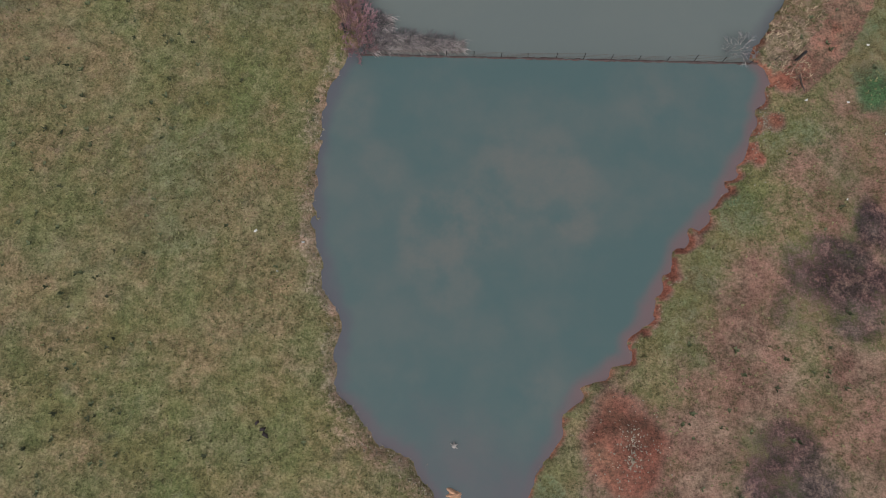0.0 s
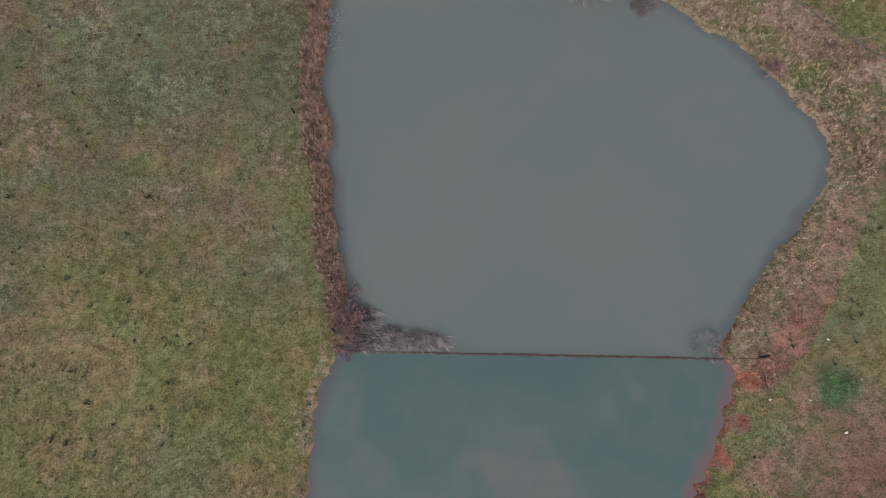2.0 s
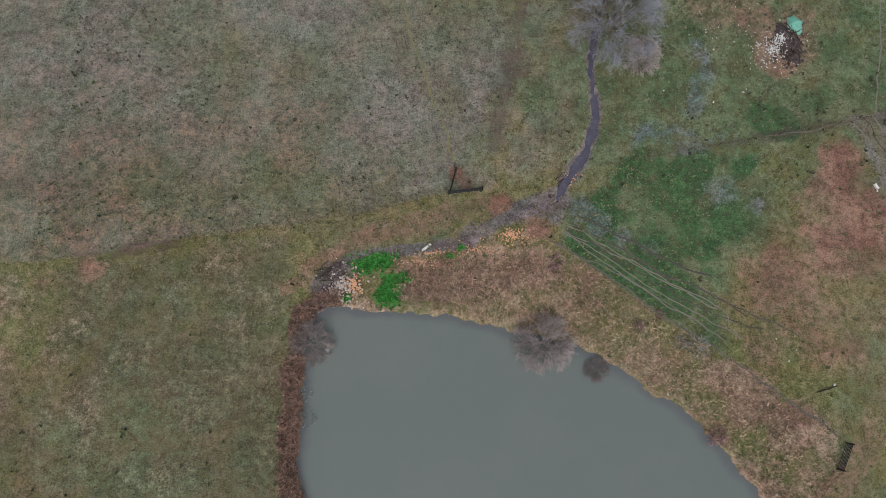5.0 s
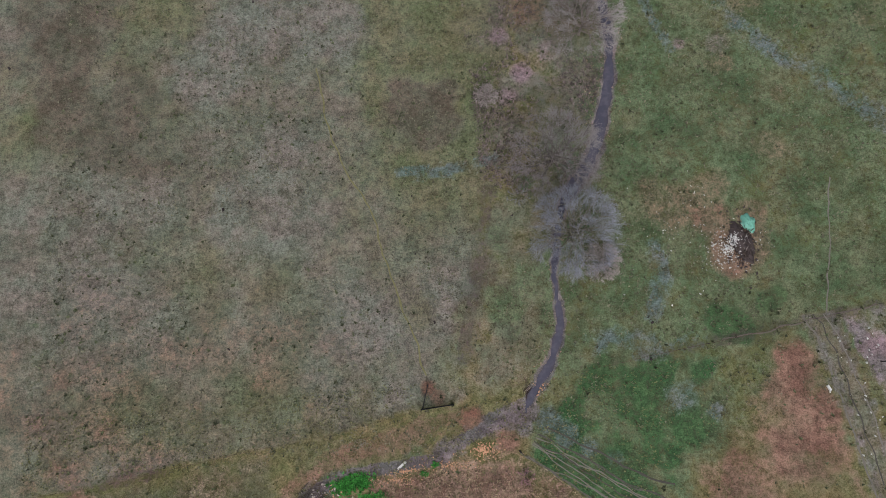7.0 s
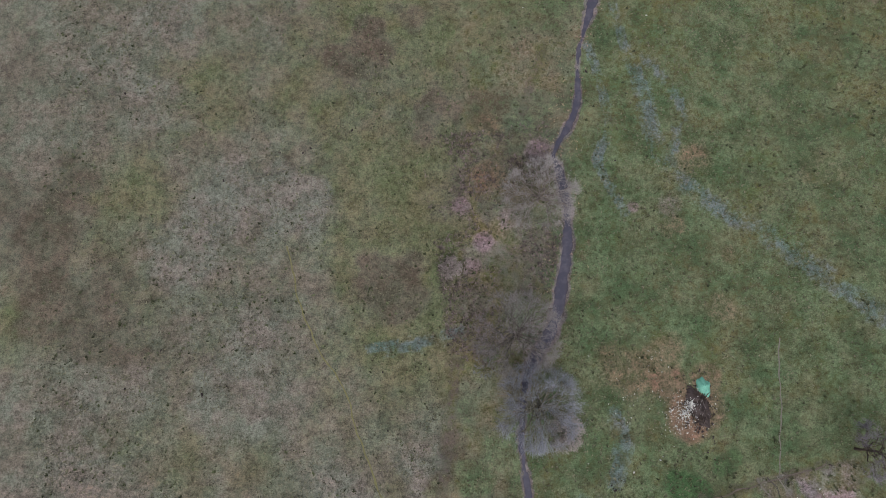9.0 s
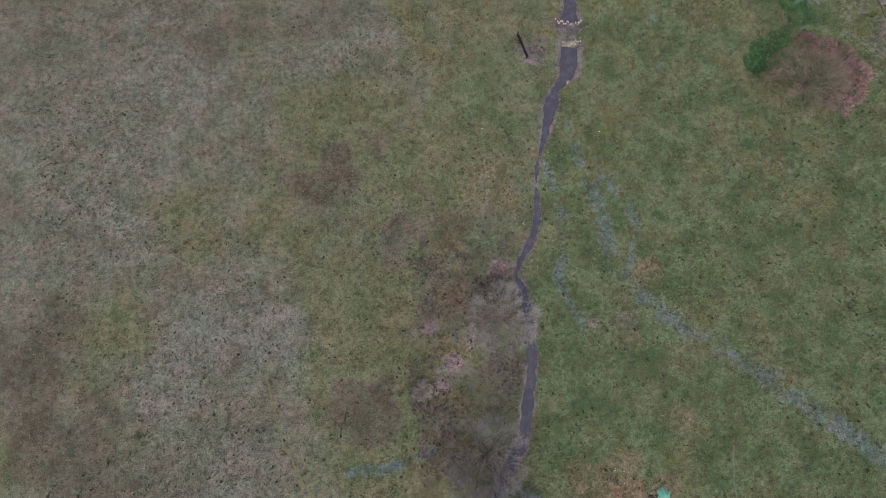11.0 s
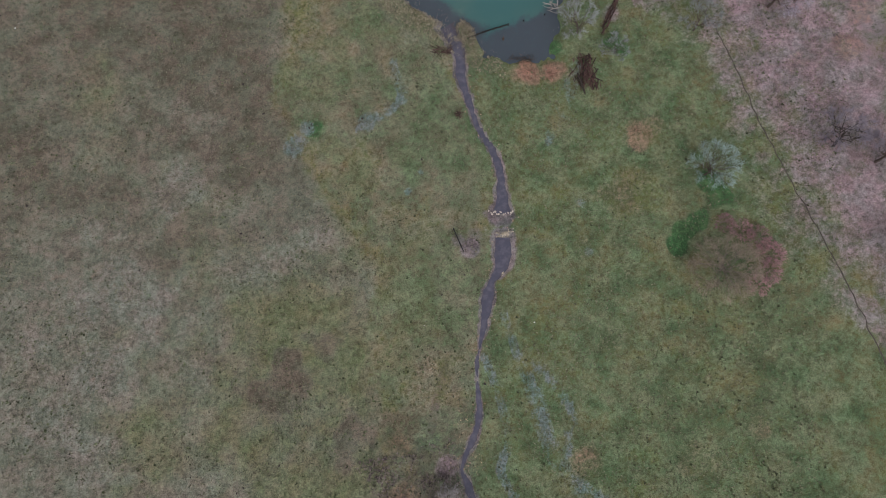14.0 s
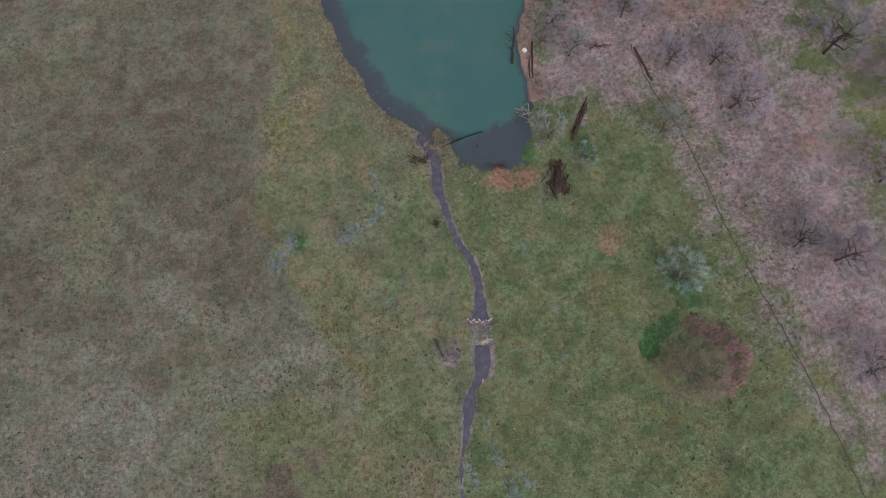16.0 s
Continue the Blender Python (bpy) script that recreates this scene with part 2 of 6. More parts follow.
def ground_material():
    m, n, l, b = material("pasture", 0.95, 0.0, 0.12)
    a = n.new("ShaderNodeAttribute"); a.attribute_name = "cover_a"
    c = n.new("ShaderNodeAttribute"); c.attribute_name = "cover_b"
    e = n.new("ShaderNodeAttribute"); e.attribute_name = "cover_c"
    sa, sc, se = [n.new("ShaderNodeSeparateColor") for k in range(3)]
    l.new(e.outputs["Color"], se.inputs[0])
    pale, brown, gold, clay = se.outputs[0], se.outputs[1], se.outputs[2], e.outputs["Alpha"]
    l.new(a.outputs["Color"], sa.inputs[0]); l.new(c.outputs["Color"], sc.inputs[0])
    lush, dry, dirt, mud = sa.outputs[0], sa.outputs[1], sa.outputs[2], a.outputs["Alpha"]
    dark, litter, wet, weeds = sc.outputs[0], sc.outputs[1], sc.outputs[2], c.outputs["Alpha"]
    big, mid = grain(n, l, 20, 4, 0.6), grain(n, l, 4.0, 5, 0.62, 1)
    small, fine, speck = grain(n, l, 1.0, 5, 0.7, 2), grain(n, l, 0.26, 4, 0.8, 3), grain(n, l, 0.55, 2, 0.6, 6)
    mixed = calc(n, l, "ADD", calc(n, l, "MULTIPLY", mid, 0.45), calc(n, l, "ADD", calc(n, l, "MULTIPLY", small, 0.35), calc(n, l, "MULTIPLY", fine, 0.2)))
    # pasture: drifts of green and olive, straw showing through, dark green tussocks
    col = blend(n, l, step(n, l, calc(n, l, "ADD", calc(n, l, "MULTIPLY", big, 0.5), calc(n, l, "MULTIPLY", mixed, 0.5)), 0.40, 0.60), GREEN, OLIVE)
    col = blend(n, l, calc(n, l, "MULTIPLY", step(n, l, mixed, 0.48, 0.66), 0.5), col, STRAW)
    col = blend(n, l, calc(n, l, "MULTIPLY", step(n, l, grain(n, l, 2.4, 4, 0.6, 11), 0.58, 0.74), 0.5), col, TUSSOCK)

    patch = grain(n, l, 6.5, 6, 0.64, 17)
    tones = step(n, l, calc(n, l, "ADD", calc(n, l, "MULTIPLY", patch, 0.6), calc(n, l, "MULTIPLY", mixed, 0.4)), 0.41, 0.59)

    crumb = calc(n, l, "ADD", calc(n, l, "MULTIPLY", small, 0.5), calc(n, l, "ADD", calc(n, l, "MULTIPLY", fine, 0.3), calc(n, l, "MULTIPLY", mid, 0.2)))

    def cover(col, mask, tone, tone2, rag=3.2):
        k = calc(n, l, "ADD", mask, calc(n, l, "MULTIPLY", calc(n, l, "SUBTRACT", crumb, 0.5), rag))
        k = calc(n, l, "MULTIPLY", step(n, l, k, 0.12, 0.88), step(n, l, mask, 0.0, 0.25))
        return blend(n, l, k, col, blend(n, l, tones, tone, tone2))

    col = cover(col, dry, *DRY, 1.5)
    col = cover(col, brown, *BROWN, 1.5)
    col = cover(col, pale, *PALE, 1.5)
    col = cover(col, gold, *GOLD, 1.5)
    col = cover(col, lush, *LUSH)
    vivid = calc(n, l, "MULTIPLY", step(n, l, calc(n, l, "ADD", lush, calc(n, l, "MULTIPLY", calc(n, l, "SUBTRACT", crumb, 0.5), 4.5)), 0.45, 1.1), step(n, l, lush, 0.78, 0.96))
    col = blend(n, l, vivid, col, blend(n, l, step(n, l, mixed, 0.40, 0.60), *VIVID))
    col = cover(col, litter, *LITTER, 1.9)
    col = cover(col, wet, *WET)
    col = cover(col, weeds, *WEEDS)
    col = cover(col, dark, *BURNT, 3.0)
    col = cover(col, dirt, *DIRT, 2.2)
    col = cover(col, clay, *CLAY, 1.6)
    col = cover(col, mud, *MUD, 1.6)
    # drifts of ruddy and of greener growth, small fresh sprigs
    drift = step(n, l, grain(n, l, 5.0, 6, 0.66, 14), 0.36, 0.64)
    col = blend(n, l, 1.0, col, blend(n, l, drift, (0.92, 1.03, 1.02), (1.08, 0.99, 1.04)), "MULTIPLY")
    grassy = calc(n, l, "SUBTRACT", 1.0, calc(n, l, "MINIMUM", 1.0, calc(n, l, "ADD", calc(n, l, "ADD", dirt, mud), calc(n, l, "ADD", dark, clay))))
    fresh = calc(n, l, "MULTIPLY", step(n, l, grain(n, l, 1.7, 4, 0.6, 19), 0.60, 0.76), step(n, l, grain(n, l, 12.0, 3, 0.6, 21), 0.42, 0.62))
    col = blend(n, l, calc(n, l, "MULTIPLY", calc(n, l, "MULTIPLY", fresh, grassy), 0.45), col, SPRIG)
    # small worn spots where the soil shows, and dark tussocks standing singly or in drifts
    worn = calc(n, l, "MULTIPLY", step(n, l, grain(n, l, 3.4, 6, 0.7, 27), 0.60, 0.70), step(n, l, grain(n, l, 26.0, 3, 0.6, 29), 0.44, 0.62))
    col = blend(n, l, calc(n, l, "MULTIPLY", calc(n, l, "MULTIPLY", worn, grassy), 0.42), col, WORN)
    tuft = n.new("ShaderNodeTexVoronoi")
    tuft.inputs["Scale"].default_value, tuft.inputs["Randomness"].default_value = 1 / 2.9, 1.0
    warp = n.new("ShaderNodeVectorMath"); warp.operation = "MULTIPLY_ADD"
    jolt = n.new("ShaderNodeTexNoise"); jolt.inputs["Scale"].default_value, jolt.inputs["Detail"].default_value = 1.6, 3.0
    here = n.new("ShaderNodeNewGeometry").outputs["Position"]
    l.new(here, jolt.inputs["Vector"]); l.new(jolt.outputs["Color"], warp.inputs[0])
    warp.inputs[1].default_value = (0.9, 0.9, 0.9)
    l.new(here, warp.inputs[2]); l.new(warp.outputs[0], tuft.inputs["Vector"])
    lot = n.new("ShaderNodeSeparateColor"); l.new(tuft.outputs["Color"], lot.inputs[0])
    reach = calc(n, l, "MULTIPLY", calc(n, l, "MULTIPLY", lot.outputs[0], lot.outputs[0]), 0.24)
    clump = calc(n, l, "MULTIPLY", step(n, l, calc(n, l, "SUBTRACT", reach, tuft.outputs["Distance"]), -0.06, 0.08), step(n, l, grain(n, l, 17.0, 4, 0.6, 31), 0.40, 0.60))
    # the southern fields are grazed shorter and evener
    spot = n.new("ShaderNodeSeparateXYZ"); l.new(here, spot.inputs[0])
    rank = calc(n, l, "ADD", 0.16, calc(n, l, "MULTIPLY", step(n, l, spot.outputs[1], 92, 116), 0.30))
    col = blend(n, l, calc(n, l, "MULTIPLY", calc(n, l, "MULTIPLY", clump, grassy), rank), col, blend(n, l, lot.outputs[1], TUSSOCK, (0.062, 0.078, 0.040)))
    # blades, clods and bare specks
    shade = calc(n, l, "ADD", calc(n, l, "MULTIPLY", step(n, l, small, 0.36, 0.64), 0.46), calc(n, l, "MULTIPLY", step(n, l, fine, 0.36, 0.64), 0.66))
    shade = calc(n, l, "ADD", shade, calc(n, l, "MULTIPLY", step(n, l, grain(n, l, 2.2, 5, 0.7, 23), 0.36, 0.64), 0.26))
    shade = calc(n, l, "ADD", shade, 0.425)
    holes = calc(n, l, "SUBTRACT", 1.0, calc(n, l, "MULTIPLY", step(n, l, speck, 0.66, 0.74), 0.25))
    shade = calc(n, l, "MULTIPLY", shade, holes)
    tone = n.new("ShaderNodeCombineColor")
    for s in tone.inputs:
        l.new(shade, s)
    col = blend(n, l, 1.0, col, tone.outputs[0], "MULTIPLY")
    l.new(col, b.inputs["Base Color"])
    l.new(calc(n, l, "SUBTRACT", 0.95, calc(n, l, "MULTIPLY", mud, 0.35)), b.inputs["Roughness"])
    bump(n, l, b, calc(n, l, "ADD", small, calc(n, l, "MULTIPLY", fine, 0.8)), 0.8, 0.25)
    return m


GREEN, OLIVE, STRAW, TUSSOCK = (0.152, 0.153, 0.062), (0.204, 0.168, 0.088), (0.280, 0.210, 0.134), (0.098, 0.099, 0.062)
SPRIG = (0.080, 0.140, 0.050)
WORN = (0.205, 0.138, 0.108)
DRY = ((0.146, 0.140, 0.106), (0.194, 0.184, 0.146))
BROWN = ((0.098, 0.084, 0.060), (0.140, 0.119, 0.088))
PALE = ((0.168, 0.160, 0.130), (0.216, 0.203, 0.172))
GOLD = ((0.128, 0.134, 0.070), (0.170, 0.169, 0.100))
LUSH = ((0.078, 0.110, 0.056), (0.148, 0.174, 0.098))
VIVID = ((0.032, 0.083, 0.032), (0.072, 0.130, 0.056))
LITTER = ((0.190, 0.146, 0.146), (0.278, 0.214, 0.224))
WET = ((0.098, 0.132, 0.115), (0.158, 0.184, 0.178))
WEEDS = ((0.185, 0.120, 0.088), (0.335, 0.245, 0.178))
BURNT = ((0.040, 0.029, 0.032), (0.098, 0.068, 0.068))
DIRT = ((0.178, 0.106, 0.077), (0.258, 0.164, 0.118))
CLAY = ((0.19, 0.075, 0.05), (0.30, 0.125, 0.082))
MUD = ((0.125, 0.106, 0.110), (0.222, 0.192, 0.190))


def water_material(name, clear, silt, shallow, patch, dim=(0.098, 0.098, 0.112), rag=2.0):
    """Turbid still water: silt clouds in it, red mud shining through at the edge."""
    m, n, l, b = material(name, 0.07, 0.0, 0.5)
    b.inputs["IOR"].default_value = 1.33
    a = n.new("ShaderNodeAttribute"); a.attribute_name = "shore"
    cloud = grain(n, l, patch, 5, 0.62, 5)
    col = blend(n, l, calc(n, l, "MULTIPLY", step(n, l, cloud, 0.40, 0.70), 0.45), clear, silt)
    s = n.new("ShaderNodeSeparateColor"); l.new(a.outputs["Color"], s.inputs[0])
    col = blend(n, l, calc(n, l, "MULTIPLY", s.outputs[1], calc(n, l, "MULTIPLY", step(n, l, grain(n, l, 4.5, 6, 0.62, 7), 0.30, 0.72), 0.85)), col, silt)
    edge = calc(n, l, "ADD", s.outputs[0], calc(n, l, "MULTIPLY", calc(n, l, "SUBTRACT", grain(n, l, rag, 6, 0.72, 8), 0.5), 0.35 if rag > 1.9 else 1.3))
    col = blend(n, l, calc(n, l, "MULTIPLY", step(n, l, edge, 0.15, 1.0), 0.85), col, blend(n, l, s.outputs[2], dim, shallow))
    l.new(col, b.inputs["Base Color"])
    bump(n, l, b, grain(n, l, 0.5, 3, 0.5, 9), 0.05, 0.02)
    return m


PASTURE = ground_material()
WATER_S = water_material("teal_pond_water", (0.088, 0.140, 0.140), (0.168, 0.168, 0.155), (0.19, 0.125, 0.13), 16, (0.116, 0.110, 0.130))
WATER_N = water_material("grey_pond_water", (0.150, 0.176, 0.168), (0.188, 0.205, 0.182), (0.12, 0.11, 0.125), 26, (0.118, 0.126, 0.135))
WATER_F = water_material("far_pond_water", (0.055, 0.135, 0.135), (0.095, 0.155, 0.14), (0.085, 0.085, 0.10), 20, (0.066, 0.068, 0.088), 1.6)
BROOK = water_material("muddy_brook_water", (0.082, 0.080, 0.112), (0.175, 0.165, 0.20), (0.10, 0.075, 0.075), 1.4, (0.070, 0.056, 0.062), 0.8)
BARK = plain("grey_bark", (0.17, 0.145, 0.13), 0.4, 0.4)
DARK_BARK = plain("dark_wet_bark", (0.07, 0.052, 0.045), 0.4, 0.4)
TWIG = plain("grey_twigs", (0.265, 0.275, 0.325), 0.3, 1.5)
PALE_TWIG = plain("pale_lichened_twigs", (0.30, 0.39, 0.375), 0.2, 1.5)
THICKET = plain("brown_grey_twigs", (0.33, 0.285, 0.275), 0.3, 1.0)
LICHEN_BARK = plain("lichened_bark", (0.25, 0.235, 0.18), 0.45, 0.4)
HAZE_TWIG = plain("ruddy_grey_twigs", (0.37, 0.34, 0.34), 0.25, 3.0)
VIOLET_TWIG = plain("violet_grey_twigs", (0.31, 0.275, 0.335), 0.2, 1.5)
SLIM_TWIG = plain("green_grey_twigs", (0.26, 0.275, 0.28), 0.14, 1.5)
RED_TWIG = plain("reddish_twigs", (0.36, 0.205, 0.225), 0.3, 1.0)
BROWN_TWIG = plain("brown_twigs", (0.37, 0.30, 0.235), 0.25, 1.0)
DEADWEED = plain("dead_brown_weeds", (0.33, 0.215, 0.17), 0.65, 0.8, island=True)
REED = plain("flattened_pale_reeds", (0.37, 0.33, 0.315), 0.6, 0.8, island=True)
TANGRASS = plain("tall_tan_grass", (0.42, 0.325, 0.215), 0.5, 0.8, island=True)
BANKGRASS = plain("bleached_bank_grass", (0.29, 0.25, 0.185), 0.5, 0.8, island=True)
SEDGE = plain("drowned_grey_sedge", (0.16, 0.145, 0.15), 0.5, 0.8, island=True)
TUFT = plain("grass_tufts", (0.180, 0.176, 0.08), 0.45, 2.5, island=True)
GREYTUFT = plain("grey_green_grass_tufts", (0.160, 0.154, 0.104), 0.5, 2.5, island=True)
SCRUB = plain("grey_brown_scrub", (0.19, 0.15, 0.145), 0.6, 1.0, island=True)
LEAF = plain("bright_green_leaves", (0.05, 0.23, 0.04), 0.5, 0.6, island=True, rough=0.6)
STEEL = plain("dark_painted_steel", (0.022, 0.022, 0.026), 0.3, 0.2, rough=0.6)
WIRE = plain("rusty_wire", (0.10, 0.065, 0.05), 0.3, 0.2, rough=0.7, metal=0.5)
POSTWOOD = plain("weathered_post", (0.026, 0.024, 0.024), 0.4, 0.2)
STONE = plain("pale_stone", (0.42, 0.36, 0.28), 0.4, 0.3)
RUBBLE = plain("broken_concrete", (0.38, 0.33, 0.30), 0.4, 0.3, island=True)
CLAYSTONE = plain("orange_clay_lumps", (0.43, 0.25, 0.155), 0.6, 0.3, island=True)
LITTERWHITE = plain("white_scraps", (0.62, 0.62, 0.60), 0.2, 0.3, island=True)
TARP = plain("teal_tarpaulin", (0.16, 0.42, 0.33), 0.25, 0.5, rough=0.5)
ASH = plain("black_ash", (0.055, 0.042, 0.042), 0.5, 0.3)
SILVERWOOD = plain("silvered_driftwood", (0.33, 0.30, 0.28), 0.35, 0.3)


# ---- mesh helpers ----
def mesh_from(name, verts, faces, mat):
    me = bpy.data.meshes.new(name)
    me.from_pydata(verts, [], faces)
    me.materials.append(mat)
    me.polygons.foreach_set("use_smooth", [False] * len(me.polygons))
    return me


def part(name, me, parent=None, label="", m=None):
    ob = new(name, me)
    if m is not None:
        ob.matrix_basis = m
    if parent is not None:
        ob.parent = parent
    return tagged(ob, label)


def thing(name, label, category, m=None, group="", kind=""):
    ob = new(name)
    if m is not None:
        ob.matrix_basis = m
    return tagged(ob, label, category, group, kind)


def bulk(name, v, f, mat, sides=3):
    """A large joined mesh from arrays of corners and faces."""
    v, f = np.asarray(v, np.float32), np.asarray(f, np.int32)
    me = bpy.data.meshes.new(name)
    me.vertices.add(len(v)); me.vertices.foreach_set("co", v.ravel())
    me.loops.add(f.size); me.loops.foreach_set("vertex_index", f.ravel())
    me.polygons.add(len(f)); me.polygons.foreach_set("loop_start", np.arange(0, f.size, sides, dtype=np.int32))
    me.update(calc_edges=True)
    me.materials.append(mat)
    return me


class Tubes:
    """Collects tapered tubes into one mesh."""

    def __init__(self):
        self.v, self.f = [], []

    def add(self, pts, radii, sides=4):
        base = len(self.v)
        pts = [Vector(p) for p in pts]
        for i, p in enumerate(pts):
            d = (pts[min(i + 1, len(pts) - 1)] - pts[max(i - 1, 0)])
            d = d.normalized() if d.length > 1e-6 else Vector((0, 0, 1))
            u = d.cross(Vector((0.31, 0.17, 0.93)) if abs(d.z) < 0.9 else Vector((1, 0.2, 0))).normalized()
            w = d.cross(u)
            for k in range(sides):
                a = 2 * math.pi * k / sides
                self.v.append(tuple(p + (u * math.cos(a) + w * math.sin(a)) * radii[i]))
        for i in range(len(pts) - 1):
            for k in range(sides):
                a, b = base + i * sides + k, base + i * sides + (k + 1) % sides
                self.f.append((a, b, b + sides, a + sides))
        self.f.append(tuple(base + k for k in range(sides))[::-1])
        self.f.append(tuple(base + (len(pts) - 1) * sides + k for k in range(sides)))

    def mesh(self, name, mat):
        return mesh_from(name, self.v, self.f, mat)


# ---- ground and water ----
def axis(lo, hi, stepsize):
    inner = [lo]
    while inner[-1] < hi:
        inner.append(inner[-1] + (0.4 if stepsize[0] < inner[-1] < stepsize[1] else 0.65))
    inner = np.array(inner)
    out = np.cumsum(2.0 * 1.45 ** np.arange(18))
    return np.concatenate([lo - out[::-1], inner, inner[-1] + out])


def grid_faces(nx, ny):
    i = np.arange(nx * ny).reshape(ny, nx)
    return np.stack([i[:-1, :-1].ravel(), i[:-1, 1:].ravel(), i[1:, 1:].ravel(), i[1:, :-1].ravel()], -1)


def add_colour(me, name, rgba):
    at = me.attributes.new(name, "FLOAT_COLOR", "POINT")
    at.data.foreach_set("color", np.asarray(rgba, np.float32).ravel())


FENCE_WEST = [(-140.0, 92.0), (-56.0, 98.0), (-39.2, 99.3), (-20.4, 101.8), (-4.5, 103.3), (8.9, 105.8)]
FENCE_NORTH = [(25.9, 107.3), (32.1, 108.9), (46.0, 110.8), (60.1, 112.4), (69.4, 113.6), (76.9, 114.6), (84.0, 115.6)]
TRACK_EAST = [(37.5, 30.0), (42.9, 35.3), (49.2, 46.2), (55.6, 57.0), (64.0, 66.0), (72.0, 78.0)]
LANE = [(73.8, 115.5), (75.6, 108.4), (77.4, 98.0), (78.6, 89.3), (80.0, 70.0)]
TRACK_FAR = [(129.1, 290.0), (130.3, 277.7), (133.9, 260.2), (135.8, 231.9), (139.5, 205.1), (141.7, 180.6), (143.0, 150.0)]
FOOTPATH = [(-5.1, 166.0), (-3.6, 155.3), (-1.1, 146.7), (2.7, 139.3), (4.6, 131.3), (6.4, 124.5), (8.6, 116.9), (9.9, 110.5)]
COW_TRAILS = [bez([(23.6, 97.9), (28.7, 94.5), (34.9, 91.2), (40.1, 87.2), (45.2, 83.7)], 3),
              bez([(26.7, 100.3), (33.0, 96.5), (39.0, 91.9), (43.6, 90.0), (49.6, 86.4), (58.0, 82.0)], 3),
              bez([(26.2, 98.6), (35.2, 94.0), (42.7, 89.0), (47.0, 86.0)], 3),
              bez([(24.5, 97.4), (31.2, 92.4), (38.5, 86.0), (45.8, 80.5), (52.7, 74.8), (61.0, 68.0)], 3)]
RILLS = [bez([(64.5, 208.0, 0.8), (64.7, 202.5, 1.0), (64.9, 198.2, 1.2), (66.6, 191.5, 2.4), (66.8, 182.8, 2.6), (67.5, 174.5, 2.4), (71.9, 166.5, 2.4), (78.6, 160.4, 2.8), (85.1, 154.6, 2.8), (93, 146.5, 3.0), (100, 139, 3.0), (108.0, 130.0, 3.0)], 3),
         bez([(57.8, 199.2, 0.9), (58.6, 193.5, 1.0), (58.9, 188.1, 1.0), (58.8, 180.7, 1.0), (55.2, 175.5, 1.2), (56.5, 170.0, 1.0), (58.5, 164.0, 0.9)], 3),
         bez([(65.0, 198.0, 0.8), (70.2, 192.0, 1.0), (74.0, 182.0, 1.0), (72.1, 180.5, 0.9), (70.0, 175.0, 1.4)], 3),
         bez([(53.6, 274.5, 1.0), (54.0, 267.5, 1.6), (51.7, 262.7, 1.8), (44.6, 260.6, 2.2), (41.5, 259.0, 1.4)], 3),
         bez([(97.5, 262.0, 2.0), (96.2, 259.4, 1.8), (93.7, 256.2, 1.6), (91.5, 253.0, 1.4), (87.9, 248.7, 1.2), (85.7, 244.8, 1.2)], 3),
         bez([(47.6, 118.0, 2.6), (50.5, 124.0, 2.0), (49.5, 129.0, 1.4)], 3), bez([(36.0, 113.0, 2.0), (41.5, 114.2, 2.4), (46.5, 113.0, 2.4)], 3),
         bez([(8.0, 145.6, 1.2), (16.0, 145.0, 1.6), (25.0, 146.4, 1.2)], 3), bez([(44.0, 111.0, 0.8), (50.0, 111.8, 1.2), (55.0, 112.4, 0.8)], 3)]


# patches of the ground's cover: x, y, radius, strength
PALE_DRIFTS = [(3.2, 270.8, 9.9, 0.6), (-2.3, 256.0, 9.7, 0.6), (-20.0, 248.1, 8.1, 0.5), (7.5, 278.7, 5.8, 0.5), (16.9, 226.9, 8.1, 0.4), (-38.6, 226.7, 7.6, 0.5),
               (-21.2, 230.9, 13.5, 0.6), (-25.1, 214.7, 9.6, 0.6), (-5.0, 174.9, 9.2, 0.8), (-21.3, 170.4, 10.1, 0.7), (-35.2, 204.3, 8.1, 0.5), (28.5, 235.1, 6.4,
               0.5), (-18.0, 173.8, 11.6, 0.8), (-1.0, 175.0, 6.5, 0.8), (-15.8, 141.3, 12.9, 0.6), (-25.4, 197.6, 8.7, 0.55), (-1.1, 126.9, 7.8, 0.5), (-22.4,
               166.0, 7.9, 0.65), (-7.6, 137.7, 10.4, 0.45), (-31.9, 144.5, 7.5, 0.4), (-20.8, 127.1, 8.2, 0.35)]
BROWN_DRIFTS = [(5.0, 296.8, 16.0, 0.8), (25.3, 301.2, 10.4, 0.65), (-21.8, 291.3, 11.3, 0.65), (20.6, 264.5, 7.9, 0.65), (-1.0, 240.1, 8.1, 0.6), (-12.5, 236.4, 6.6,
                0.45), (-26.3, 321.4, 13.1, 0.6), (-7.8, 326.9, 11.9, 0.6), (-23.8, 307.7, 8.6, 0.6), (15.5, 201.8, 8.4, 0.85), (24.2, 210.2, 6.2, 0.7), (-9.2, 239.5,
                6.3, 0.6), (-47.1, 174.6, 9.7, 0.6)]
BROWN_PATCHES = [(13.6, 201.4, 9.1, 0.85), (25.8, 190.0, 7.8, 0.8), (14.0, 155.6, 9.3, 0.85), (25.9, 150.9, 4.6, 0.45), (-46.8, 175.2, 12.3, 0.8), (-36.8, 163.3, 8.1,
                 0.7), (-49.3, 163.3, 10.5, 0.8), (-38.6, 153.1, 7.6, 0.7), (10.7, 154.9, 7.9, 0.6), (20.9, 127.7, 3.3, 0.8), (17.5, 121.3, 3.7, 0.75), (36.3, 188.9,
                 7.1, 0.7)]
